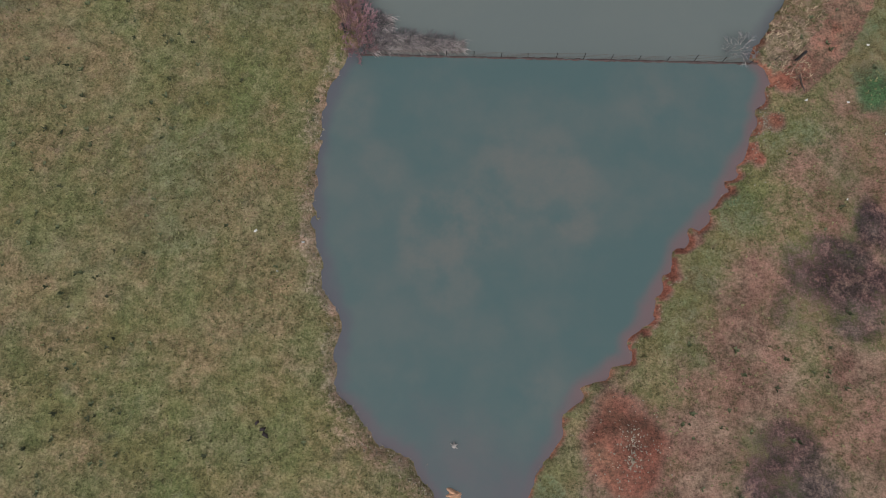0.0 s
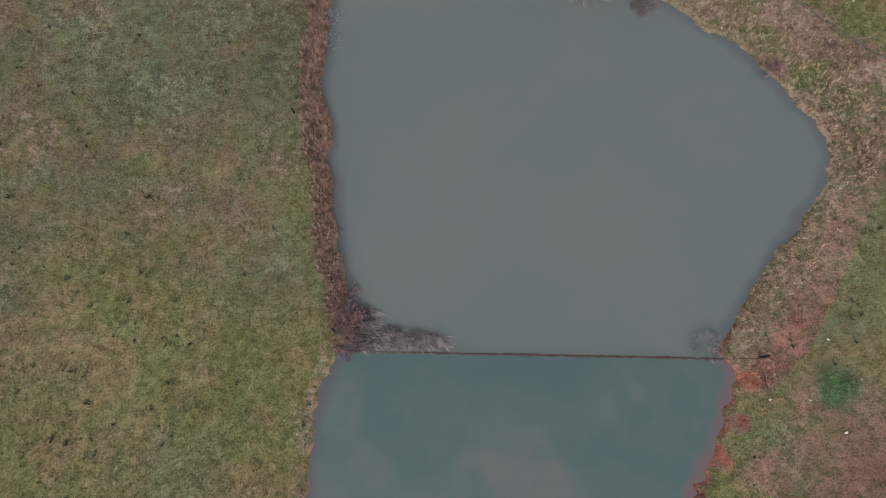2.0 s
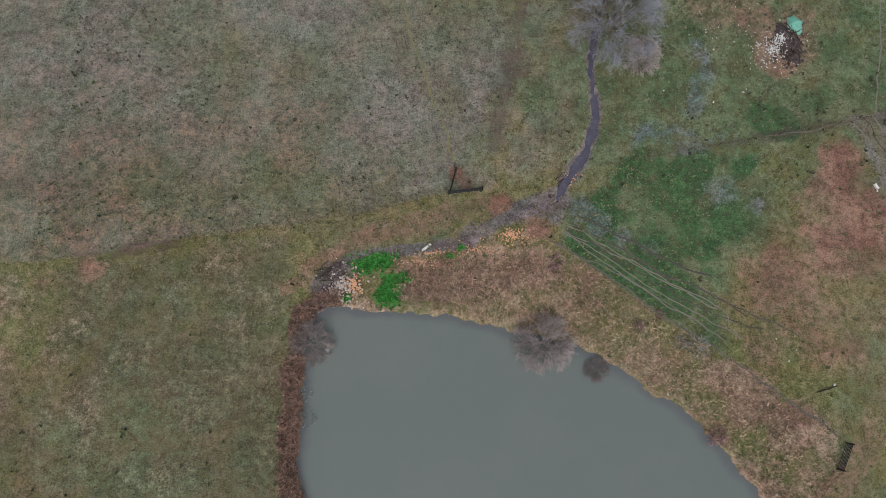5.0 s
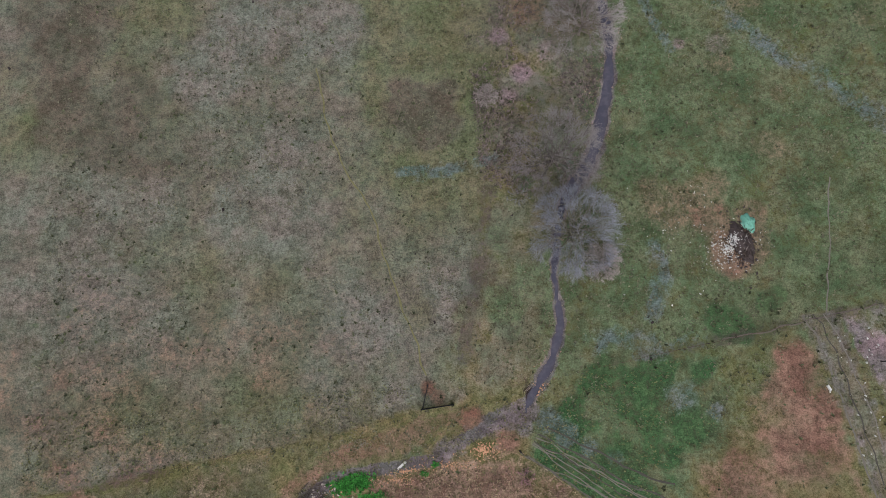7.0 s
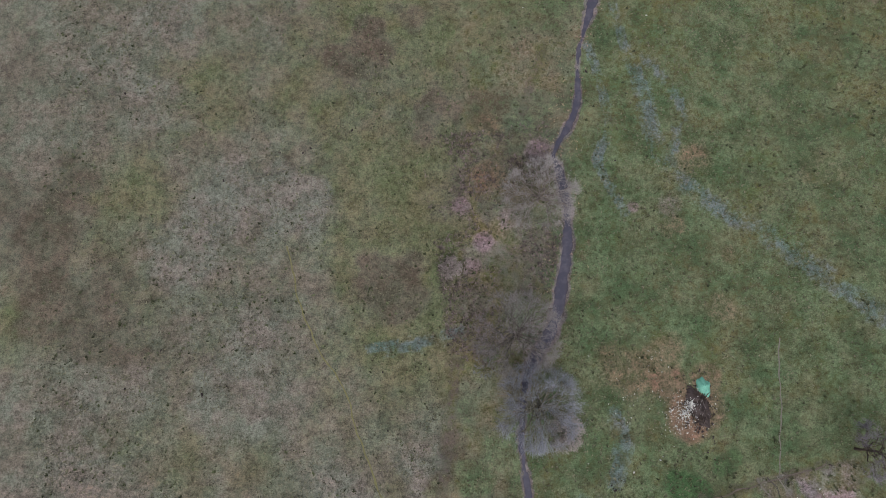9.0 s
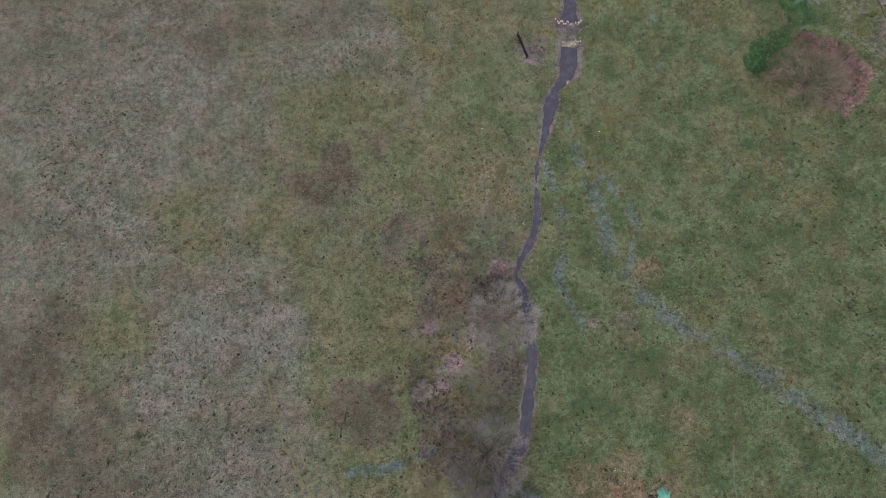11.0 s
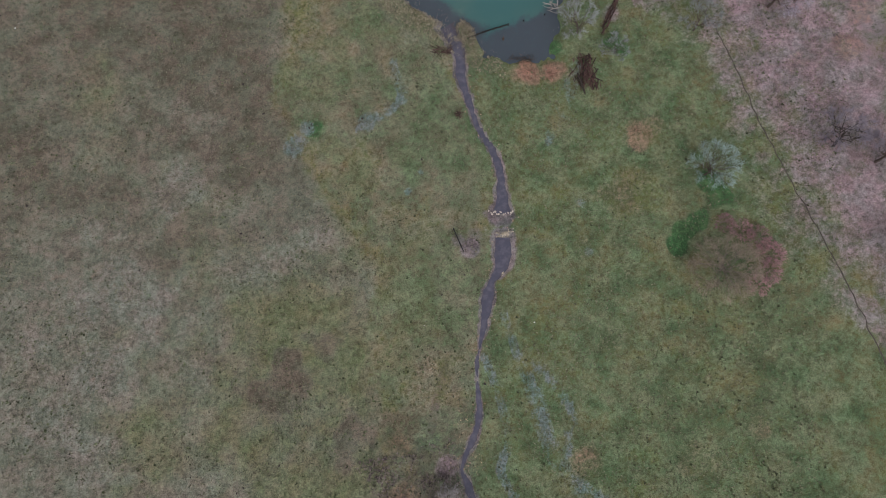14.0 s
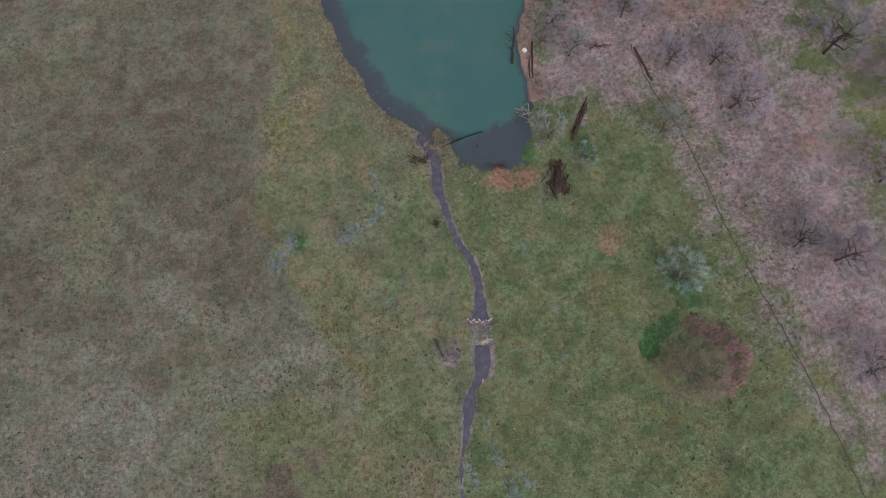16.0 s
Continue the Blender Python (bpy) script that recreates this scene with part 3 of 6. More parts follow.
RUDDY_SPOTS = [(-15.5, 119.2, 4.1, 0.42), (-30.6, 117.7, 4.0, 0.48), (-47.1, 115.4, 3.4, 0.48), (-45.8, 125.2, 3.1, 0.35), (32.2, 174.3, 4.7, 0.5), (35.0, 185.5,
         5.4, 0.4), (33.6, 174.9, 4.3, 0.45), (-31.0, 118.1, 5.0, 0.42), (-47.7, 117.9, 5.8, 0.35), (-22.5, 114.6, 5.1, 0.3)]
YELLOWED = [(22.3, 164.9, 6.2, 0.8), (14.8, 182.4, 6.9, 0.6), (20.9, 190.8, 5.9, 0.55), (44.3, 210.1, 7.4, 0.8), (45.1, 220.7, 6.3, 0.7), (35.7, 246.5, 6.5, 0.8),
            (22.3, 163.1, 5.8, 0.9), (16.5, 186.5, 6.6, 0.6), (39.1, 204.3, 5.8, 0.7), (20.4, 164.1, 6.0, 0.9), (8.4, 122.0, 4.5, 0.7), (17.7, 143.9, 5.7, 0.6),
            (5.9, 112.1, 4.4, 0.5)]
YELLOWED_NORTH = [(34.4, 254.7, 5.0, 0.8), (36.7, 246.0, 5.6, 0.85), (43.6, 216.7, 8.1, 0.7), (47.2, 225.3, 6.8, 0.6), (51.1, 287.5, 8.9, 0.7), (57.1, 299.2, 7.6, 0.6),
                  (36.3, 275.6, 10.2, 0.65), (48.8, 317.0, 7.7, 0.5)]
RUSHES = [(31.3, 261.5, 3.7, 0.95), (35.4, 252.9, 2.3, 0.7), (61.6, 257.6, 8.5, 0.6), (62.6, 245.3, 8.5, 0.6), (61.5, 268.5, 5.8, 0.5), (83.5, 256.1, 7.2, 0.62),
          (76.6, 258.0, 4.3, 0.7), (39.6, 240.1, 4.1, 0.5), (50.3, 237.1, 5.5, 0.4)]
WET_SPOTS = [(25.3, 257.9, 3.1, 0.7), (29.7, 262.7, 2.0, 0.7), (44.6, 260.6, 2.5, 0.7), (49.8, 240.8, 1.6, 0.8), (53.8, 244.9, 1.4, 0.7), (87.2, 216.7, 1.7, 0.6),
             (88.9, 228.5, 2.0, 0.5), (50.7, 261.5, 2.0, 0.7)]
WORN_MEADOW = [(110.3, 242.3, 3.5, 0.6), (100.8, 227.3, 6.1, 0.45), (86.0, 217.3, 4.1, 0.35), (86.0, 195.7, 3.9, 0.35), (97.2, 226.4, 5.7, 0.4), (87.1, 194.8, 3.0,
               0.4), (73.4, 171.8, 3.3, 0.55), (111.5, 171.2, 2.2, 0.5), (106.9, 241.8, 3.7, 0.9), (74.8, 172.7, 3.2, 0.65), (67.7, 160.2, 2.3, 0.6), (72.4, 143.6,
               3.5, 0.6), (75.8, 153.7, 2.2, 0.5), (54.3, 135.9, 5.0, 0.6), (95.2, 167.4, 5.1, 0.4), (72.2, 145.4, 2.4, 0.55), (58.0, 136.4, 4.7, 0.6), (51.3, 136.0,
               2.6, 0.5), (66.2, 160.0, 2.1, 0.6), (60.0, 126.3, 4.1, 0.8)]
VIVID_SPOTS = [(45.9, 108.0, 4.5, 1), (55.8, 108.1, 5.3, 1.05), (50.8, 99.7, 3.5, 1), (58.7, 114.2, 4.5, 0.95), (41.1, 105.7, 2.7, 0.7), (66.7, 118.1, 3.6, 0.9),
               (80.9, 120.6, 3.6, 0.85), (73.8, 121.3, 5.3, 0.75), (23.0, 120.8, 3.2, 0.7), (27.2, 125.2, 2.8, 0.6), (35.1, 121.7, 2.3, 0.85), (29.1, 141.9, 2.8,
               0.6), (97.8, 153.8, 5.0, 0.6), (58.4, 126.6, 2.0, 0.8)]
EAST_GREENS = [(107.5, 212.7, 4.1, 1.15), (109.6, 215.6, 3.8, 1.15), (113.9, 217.6, 3.8, 1.1), (105.9, 209.0, 3.2, 0.8), (119.3, 226.4, 5.1, 1.1), (120.0, 222.5, 4.5, 0.95), (118.6, 232.4, 4.1, 0.9), (127.5, 261.3, 5.2, 0.8), (109.3, 265.9, 5.4, 0.95), (103.7, 267.6, 3.3, 0.7), (94.2, 268.7, 4.3, 0.95), (100.2, 278.4, 3.2, 0.8), (127.4, 278.6, 4.3, 0.6), (101.2, 220.0, 6.1, 0.5)]
LEAF_DRIFTS = [(148.3, 252.7, 9.7, 1.0), (142.2, 264.2, 7.0, 1.0), (143.9, 294.1, 8.9, 0.9), (156.6, 290.1, 7.3, 0.9), (123.0, 279.1, 8.0, 0.9), (160.7, 239.6, 6.7,
        0.75), (146.2, 221.6, 7.9, 0.7), (110.1, 287.2, 6.7, 0.85), (110.3, 273.7, 3.2, 0.7), (151.4, 200.4, 7.6, 0.6), (142.2, 188.3, 6.2, 0.6), (121.4,
        297.6, 7.5, 0.8)]
BURNS = [(46.5, 2.5, 5.0, 0.8), (47.0, 8.0, 5.0, 0.8), (45.5, 13.0, 4.0, 0.8), (39.4, 9.7, 6.5, 0.77), (43.7, 13.9, 3.9, 0.82), (35.5, 5.7, 3.8, 0.6), (41.5, 4.6, 4.9, 0.73), (32.3, -11.4, 5.4, 0.82), (36.1, -10.9, 2.8, 0.6)]
GREEN_BANKS = [(33, 92, 7, 0.95), (29, 101, 5, 0.8), (31, 96, 5, 0.8), (41, 88.5, 5, 0.95), (38, 95, 8, 0.85), (46, 28.6, 4.6, 0.95), (-16, 45, 8, 0.4), (-38, 72, 12, 0.4), (17, 1.0, 2, 0.6),
               (24, 2, 5, 0.4), (27, 9, 4, 0.4), (30, 15, 3.5, 0.4), (37, 22, 6, 0.4), (41, 18, 4, 0.35), (9.2, -12, 2.0, 0.5), (36.0, 31.2, 2.0, 0.7), (-7, 97.5, 3, 0.4), (-2, 98, 3, 0.5), (7, 99.0, 2.2, 0.6)]
GREEN_FIELD = [(51, 40, 8, 0.4), (54, 50, 6, 0.4), (47.5, 36, 4, 0.45), (58, 57, 6, 0.4), (46, 41, 3, 0.5), (66, 76, 7, 0.5), (62, 60, 7, 0.45), (53, 101, 9, 0.9), (45, 104, 11, 0.85), (42, 112, 8, 0.6), (61, 118, 8, 0.8), (100, 120, 30, 0.5), (69, 101, 2.6, 0.6)]
BARE_EARTH = [(36.3, 29.7, 2.2, 1), (34.6, 25.1, 1.6, 1), (32.4, 20.8, 1.2, 0.95), (25.3, 12.3, 1.0, 0.9), (10, 109, 1.7, 0.8), (11.5, 107.4, 1.8, 0.6), (17, 103.2, 2.8, 0.8), (-44, 96.5, 2.6, 0.7), (22.0, 100, 2.4, 0.8), (85.5, 264.2, 5.0, 0.85), (91.5, 263.2, 4.4, 0.85),
              (61.8, 126.4, 4.4, 0.85), (64.8, 127.4, 4.0, 0.6), (60.0, 132.0, 4.0, 0.6), (66.5, 132.5, 3.0, 0.5), (43, 38.5, 2, 0.7), (36, 15, 5, 0.4), (34, 4, 5, 0.4), (28, -4, 5, 0.35), (40, -3, 7, 0.5), (46, 18, 5, 0.45), (42, 26, 3, 0.35), (23, -13, 3, 0.4)]
RED_RING = [(63.5, 105.5), (68.0, 111.4), (71.0, 111.6), (73.4, 105.0), (75.0, 96.5), (77.0, 82.0), (66.0, 82.0), (54.0, 86.5), (50.0, 91.0), (57.0, 96.5)]
RED_FIELD = [(69.0, 107.5, 4.5, 0.9), (66, 103, 5, 0.9), (71.5, 100, 3.5, 0.85), (63, 98.5, 5.5, 0.85), (68, 93, 6, 0.7), (57.5, 92.5, 5.0, 0.75), (54, 88, 4.5, 0.75), (60, 88, 6, 0.6), (61, 81, 7, 0.45), (53, 81, 5, 0.55), (58.5, 97, 3.0, 0.6), (52, 92.5, 2.6, 0.5)]
FIELD_EDGE = [(14, 110), (18.6, 123), (21.5, 136), (24, 148), (28, 165), (32, 185), (34.5, 203), (37, 221), (37, 233), (29.5, 247), (22.5, 268), (30, 288), (40, 320), (44, 372)]
LEAF_RING = [(108.7, 310.4), (102.9, 289.3), (101.4, 279.7), (113.5, 278.6), (130.5, 278.5), (135.0, 269.6), (135.1, 247.3), (139.2, 229.4), (143.5, 208.1), (148.3, 193.2),
             (150.1, 176.0), (176.0, 190.0), (172.0, 226.0), (170.0, 251.0), (165.7, 270.0), (162.8, 288.0), (168.0, 312.0)]
RED_VERGE = bez([(-16, 92.5), (-11, 95.6), (-6.5, 98.8), (0, 100.4), (5.1, 101.2), (9.0, 103.0), (12.8, 103.9), (17, 103.2)], 3)


def covers(x, y, near, far, brook, wide, mound):
    """How much of each cover lies where: worked from the patches above, the lines of fences and tracks, and the distance to water."""
    n8, n3 = fbm(x, y, 18.0, 31) - 0.5, fbm(x, y, 4.0, 32) - 0.5
    n1 = fbm(x, y, 1.7, 33) - 0.5
    west_y = np.interp(x, [p[0] for p in FENCE_WEST], [p[1] for p in FENCE_WEST])
    edge_x = np.interp(y, [p[1] for p in FIELD_EDGE], [p[0] for p in FIELD_EDGE])
    in_field = smooth(4.5, -4.5, x - edge_x + n3 * 9)
    north = smooth(-0.8, 1.2, y - west_y + n3 * 1.5) * in_field
    strip = smooth(104, 110, y) * (1 - in_field) * smooth(6, -1, x - np.interp(y, [105, 125, 140, 165, 200, 232, 262, 285], [24, 32, 37, 46, 56, 68, 67, 60]))
    # the west pasture: browned thatch, thinning to grey, green and straw in broad drifts
    dry = np.maximum(north * np.clip(0.84 + 0.6 * n8 + 0.4 * n3, 0.4, 1), strip * np.clip(0.62 + 0.5 * n8 + 0.5 * n3, 0.2, 0.85))
    pale = north * np.maximum(blobs(x, y, PALE_DRIFTS, 0.9, 41), np.clip(0.34 + n8 * 0.9 + n3 * 0.6 + 0.4 * smooth(130, 108, y) * smooth(-20, 0, x), 0, 0.85) * smooth(165, 130, y))
    pale = np.maximum(pale, strip * smooth(192, 178, y) * smooth(136, 146, y) * np.clip(0.42 + n3 * 1.5 + n1, 0, 0.7))
    brown = np.maximum(blobs(x, y, BROWN_DRIFTS, 0.9, 42), blobs(x, y, BROWN_PATCHES, 0.8, 44))
    brown = np.maximum(brown, north * smooth(215, 265, y) * np.clip(0.58 + n8 * 1.1 + n3 * 0.7, 0.1, 0.8))
    brown = 0.84 * brown
    brown = np.maximum(brown, strip * np.clip(0.18 + n8 * 0.7 + n3 * 0.9, 0, 0.36) * smooth(205, 185, y))
    gold = np.maximum(blobs(x, y, YELLOWED, 0.9, 43), blobs(x, y, YELLOWED_NORTH, 0.9, 46))
    gold = np.maximum(gold, strip * smooth(186, 200, y) * np.clip(0.36 + n8 * 0.9 + n3 * 0.8, 0, 0.62))
    gold = np.maximum(gold, north * np.clip(0.34 - n8 * 1.2 + n3 * 0.6 + 0.34 * smooth(-14, 6, x - 0.08 * (y - 150)) * smooth(118, 135, y) * smooth(236, 212, y) - 0.25 * smooth(225, 255, y), 0, 0.82))
    gold = np.maximum(gold, 0.85 * smooth(9.5, 5.0, far + n3 * 4) * smooth(-0.5, 0.5, far) * (x < 74))
    gold = np.maximum(gold, blobs(x, y, [(-28, 20, 9, 0.4), (-22, 40, 9, 0.4), (60, 66, 8, 0.5), (-16, 75, 3.5, 0.5), (-17, 60, 3, 0.5), (-17, 88, 4, 0.5), (-8, 101, 8, 0.5), (68, 80, 7, 0.5)], 0.9, 43))
    d, _ = line_distance(x, y, FOOTPATH, 4)
    gold = np.maximum(gold, smooth(0.8, 0.1, d) * 0.3)
    pale = np.maximum(pale, 0.55 * smooth(12, 6, far + n3 * 6) * smooth(-0.5, 0.5, far) * (x < 73))
    gold = gold * (1 - 0.85 * smooth(0.25, 0.8, brown)) * (1 - 0.6 * smooth(0.3, 0.8, pale))
    pale = pale * (1 - 0.8 * smooth(0.25, 0.8, brown))
    # green: the meadow east of the brook, the grazed strip at the fence, damp hollows
    lush = np.maximum(blobs(x, y, GREEN_BANKS), blobs(x, y, GREEN_FIELD))
    lush = np.maximum(lush, np.maximum(blobs(x, y, VIVID_SPOTS, 0.9, 4), np.maximum(blobs(x, y, EAST_GREENS, 0.6, 6), blobs(x, y, RUSHES, 0.8, 7))))
    meadow = smooth(100, 114, y) * smooth(-3, 3, x - np.interp(y, [105, 125, 140, 165, 200, 232, 262, 285], [24, 29, 36, 46, 55, 66, 66, 70]) + n3 * 4)
    lush = np.maximum(lush, meadow * np.clip(0.72 + n8 * 0.5 + n3 * 0.6, 0.45, 0.80))
    lush = np.maximum(lush, smooth(42, 52, x) * smooth(78, 92, y + n8 * 12) * (y < 118) * np.clip(0.58 + n8 * 0.8 + n3 * 0.8, 0.2, 0.78))
    lush = np.maximum(lush, strip * np.clip(0.30 + n8 * 0.9 + n3 * 0.8, 0, 0.6))
    gold = np.maximum(gold, meadow * np.clip(0.22 - n8 * 1.0 + n3 * 0.9, 0, 0.5))
    # bare and trodden earth
    dirt = np.maximum(blobs(x, y, BARE_EARTH, 0.6, 5), blobs(x, y, RED_FIELD, 0.7, 8) * np.clip(0.9 + n3 * 1.4 + n8 * 0.5, 0.45, 1.1))
    d = shore_distance(x, y, RED_RING, 8.0)
    dirt = np.maximum(dirt, smooth(1.2, -1.6, d + n3 * 4 + n1 * 2) * np.clip(0.74 + n3 * 1.5 + n8 * 0.8 - 0.3 * smooth(96, 84, y), 0.1, 0.95))
    dirt = np.maximum(dirt, blobs(x, y, [(6, 93.2, 2.6, 0.55), (11, 93.4, 3.0, 0.6), (17, 94.0, 3.0, 0.6), (21, 95.0, 2.0, 0.5)], 0.8, 20))
    dirt = np.maximum(dirt, np.maximum(0.68 * blobs(x, y, WORN_MEADOW, 1.0, 5), blobs(x, y, RUDDY_SPOTS, 0.9, 12)))
    dirt = np.maximum(dirt, north * smooth(145, 112, y) * smooth(10, -12, x) * np.clip(0.30 + n3 * 0.7 + n8 * 0.6, 0.05, 0.48))
    d, _ = line_distance(x, y, RED_VERGE, 8)
    dirt = np.maximum(dirt, smooth(1.9, 0.4, d + n3 * 4.0) * 0.60)
    bank, _ = line_distance(x, y, [(35.3, 31), (34.3, 28.4), (32.8, 25.4), (30.7, 20.6), (29.0, 17.8), (27.9, 15.6), (25.4, 13.5), (23.4, 11.4), (22.1, 8.5), (21.1, 6.8), (19.8, 5.4), (19.4, 3.4)], 6)
    bay, _ = scallops(x, y)
    dirt = np.maximum(dirt, smooth(1.3, 0.5, near + n3 * 1.8) * smooth(-1.5, 0.2, near) * (bank < 5) * 0.95 * (0.1 + 0.9 * smooth(0.12, 0.45, bay)))
    dirt = np.maximum(dirt, smooth(2.0, 8.0, near + n3 * 7) * smooth(38, 24, y) * (1 - 0.9 * smooth(0.45, 0.85, lush)) * (x > 12) * smooth(80, 60, x) * np.clip(0.72 + n8 * 0.7 + n3 * 0.8, 0.25, 0.88))
    dirt = np.maximum(dirt, smooth(0.8, 0.1, near) * smooth(-0.8, 0.0, near) * (y < 33) * np.where(x > 8, 0.2 + 0.4 * bay, 0.35))
    dirt = np.maximum(dirt, smooth(1.25, 0.8, mound))
    for side in (-1.0, 1.0):
        d, _ = line_distance(x, y, [(px + side * 0.85, py - side * 0.45) for px, py in TRACK_EAST], 8)
        dirt = np.maximum(dirt, smooth(0.9, 0.2, d + n3) * np.clip(0.75 - 0.012 * (y - 40), 0.2, 0.8))
    d, _ = line_distance(x, y, TRACK_EAST, 8)
    dirt = np.maximum(dirt, smooth(3.4, 0.5, d + n3 * 3) * smooth(46, 30, y) * 0.45)
    dirt = np.where((y < 40) & (mound > 1.2), dirt * (1 - 0.8 * np.clip(blobs(x, y, BURNS, 0.8, 5), 0, 1)), dirt)
    # mud: the brook's banks, the cattle crossing, the drowned rim of the far pond
    mud = smooth(0.74, 0.42, (brook + n1 * 0.9) / np.maximum(wide, 0.7))
    d, w = line_distance(x, y, MUD_TRACK, 8)
    mud = np.maximum(mud, smooth(0.72, 0.3, (d + n3 * 1.4) / np.maximum(w, 0.6)) * 0.82)
    mud = np.maximum(mud, blobs(x, y, [(24.6, 101.4, 1.8, 0.8), (23.6, 104, 1.6, 0.7), (60.9, 224.0, 2.6, 0.9), (58.6, 226.6, 2.0, 0.6), (-9.8, 92.6, 2.6, 0.9), (-11.6, 89.8, 1.6, 0.9), (65.5, 226.6, 2.4, 0.3), (62.5, 227.2, 2.2, 0.45), (66.4, 231.2, 1.6, 0.6)]))
    mud = np.maximum(mud, smooth(1.4, 0.0, far + n1) * smooth(-6, -0.5, far) * (x < 75) * 0.8)
    # burnt ground, darker patches near the trees, dark furrows, thin dark lines along fences
    dark = blobs(x, y, BURNS, 0.9, 5) * np.clip(0.86 + n3 * 1.4, 0.3, 1.1)
    dark = np.maximum(dark, blobs(x, y, [(64.4, 127.6, 3.0, 0.95), (49, -6, 6, 0.7), (35, 158, 5, 0.3), (40, 171, 5, 0.3), (170, 250, 8, 0.3), (190, 262, 14, 0.3), (177, 292, 8, 0.3)]))
    d, _ = line_distance(x, y, TRACK_FAR, 5)
    dark = np.maximum(dark, smooth(0.45, 0.05, d + n3 * 0.4) * 0.12)
    d, _ = line_distance(x, y, FENCE_NORTH, 6)
    dark = np.maximum(dark, smooth(0.36, 0.0, d + n3 * 0.9) * np.interp(x, [28, 44, 60, 70], [0.15, 0.2, 0.4, 0.4]))
    d, _ = line_distance(x, y, FENCE_WEST, 6)
    dark = np.maximum(dark, smooth(0.36, 0.0, d + n3 * 0.6) * np.clip(n8 * 5 + 0.1, 0.0, 0.5))
    d, _ = line_distance(x, y, [(22.8, 140), (20.8, 130), (18.5, 122), (16.0, 114)], 8)
    dark = np.maximum(dark, smooth(1.6, 0.3, d + n3 * 2) * 0.4)
    d, _ = line_distance(x, y, [(49.1, 200.1), (45.5, 193.2), (42.5, 186.5)], 6)
    dark = np.maximum(dark, smooth(0.8, 0.1, d + n3) * 0.35)
    # leaf litter under the eastern trees, on the far shore and beside the lane
    wood = shore_distance(x, y, LEAF_RING, 16.0)
    litter = smooth(7, -7, wood + n8 * 16 + n3 * 7) * np.clip(0.82 + n8 * 1.2 + n3 * 0.9, 0.25, 1.1)
    litter = np.maximum(litter, smooth(15.5, 2, wood + n8 * 12) * (x > 116) * np.clip(0.42 + n3 * 1.6 + n1 * 0.8, 0, 0.62))
    litter = np.maximum(litter, smooth(150, 168, x) * smooth(165, 190, y) * smooth(240, 215, x) * np.clip(0.46 + n3 * 1.5 + n8 * 1.2, 0, 0.8))
    dirt = np.maximum(dirt, blobs(x, y, [(143.9, 297, 7, 0.45), (156, 295, 7, 0.5), (168, 258, 6, 0.4), (163, 250, 4, 0.45), (150, 250, 3, 0.3), (175, 240, 6, 0.35)], 1.0, 19))
    litter = np.maximum(litter, blobs(x, y, LEAF_DRIFTS, 0.8, 14))
    litter = np.maximum(litter, blobs(x, y, [(27.8, 169.4, 2.6, 0.8), (31, 162, 2.8, 0.85), (44.0, 178.4, 3.0, 0.7), (28.4, 158, 2.4, 0.6), (36.5, 166, 2.6, 0.5), (67, 164, 3, 0.4), (55, 175, 1.4, 0.7), (60, 165, 1.4, 0.6)]))
    plot = smooth(0.4, 1.4, x - np.interp(y, [85, 102, 114], [83, 80.4, 76.6]) + n1) * smooth(0.5, -0.5, y - 115.2 - 0.13 * (x - 80)) * (y > 70) * (x < 110)
    litter = np.maximum(litter, plot * np.clip(0.75 + n3 * 1.6, 0.25, 1.0) * smooth(92, 84, x + n3 * 6))
    shore_litter = smooth(6, 2, far + n3 * 3) * (far > 0) * (x > 95) * (y > 282)
    litter = np.maximum(litter, shore_litter * 0.85)
    dirt = np.maximum(dirt, shore_litter * 0.5)
    # the lane between its two fences: pale trodden mud with two ruts
    mid, _ = line_distance(x, y, LANE, 8)
    lane = smooth(2.6, 1.7, mid + n1) * (y < 115) * (y > 60)
    dry, lush, dirt, litter = np.maximum(dry, lane * 0.6), lush * (1 - 0.75 * lane), dirt * (1 - 0.8 * lane), litter * (1 - 0.7 * lane)
    mud = np.maximum(mud, lane * np.maximum(smooth(0.5, 0.1, np.abs(mid - 0.9) + n1 * 0.7) * 0.5, smooth(0.5, 0.1, np.abs(mid - 2.0) + n1) * 0.45))
    # seeping water
    wet = np.zeros(x.shape)
    for rill in RILLS:
        d, w = line_distance(x, y, rill, 8)
        wet = np.maximum(wet, smooth(0.95, 0.15, (d + n3 * 2.2 + n1 * 1.2) / np.maximum(w, 0.8)) * np.clip(0.58 + n3 * 1.8, 0, 0.8))
    wet = np.maximum(wet, np.maximum(blobs(x, y, WET_SPOTS, 0.8, 15), blobs(x, y, [(-6, 96.5, 3, 0.5), (50, 104, 4, 0.5), (55, 101.5, 2.2, 0.6), (37, 143, 3, 0.4), (28.5, 101.6, 2.0, 0.75), (31, 99.4, 2.4, 0.7), (34.2, 97.4, 2.2, 0.6), (37.5, 95.6, 2.0, 0.5), (30, 96.5, 1.6, 0.4)], 0.9, 16)))
    # dead weeds on the banks
    straw = smooth(3.2, 0.6, near + n3 * 2.5) * smooth(-0.5, 0.3, near) * 0.55
    weeds = straw * (x < 8) * (y < 36)
    weeds = np.maximum(weeds, smooth(2.6, 1.4, near + n3 * 2.4) * smooth(-0.6, 0.2, near) * (y > 36) * np.where((x < 0) & (y < 90), 0.8, 0.5))
    d, _ = line_distance(x, y, [(3, 92.6), (12, 92.8), (20, 94)], 12)
    weeds = np.maximum(weeds, smooth(4.6, 2.0, d + n3 * 4) * 0.8)
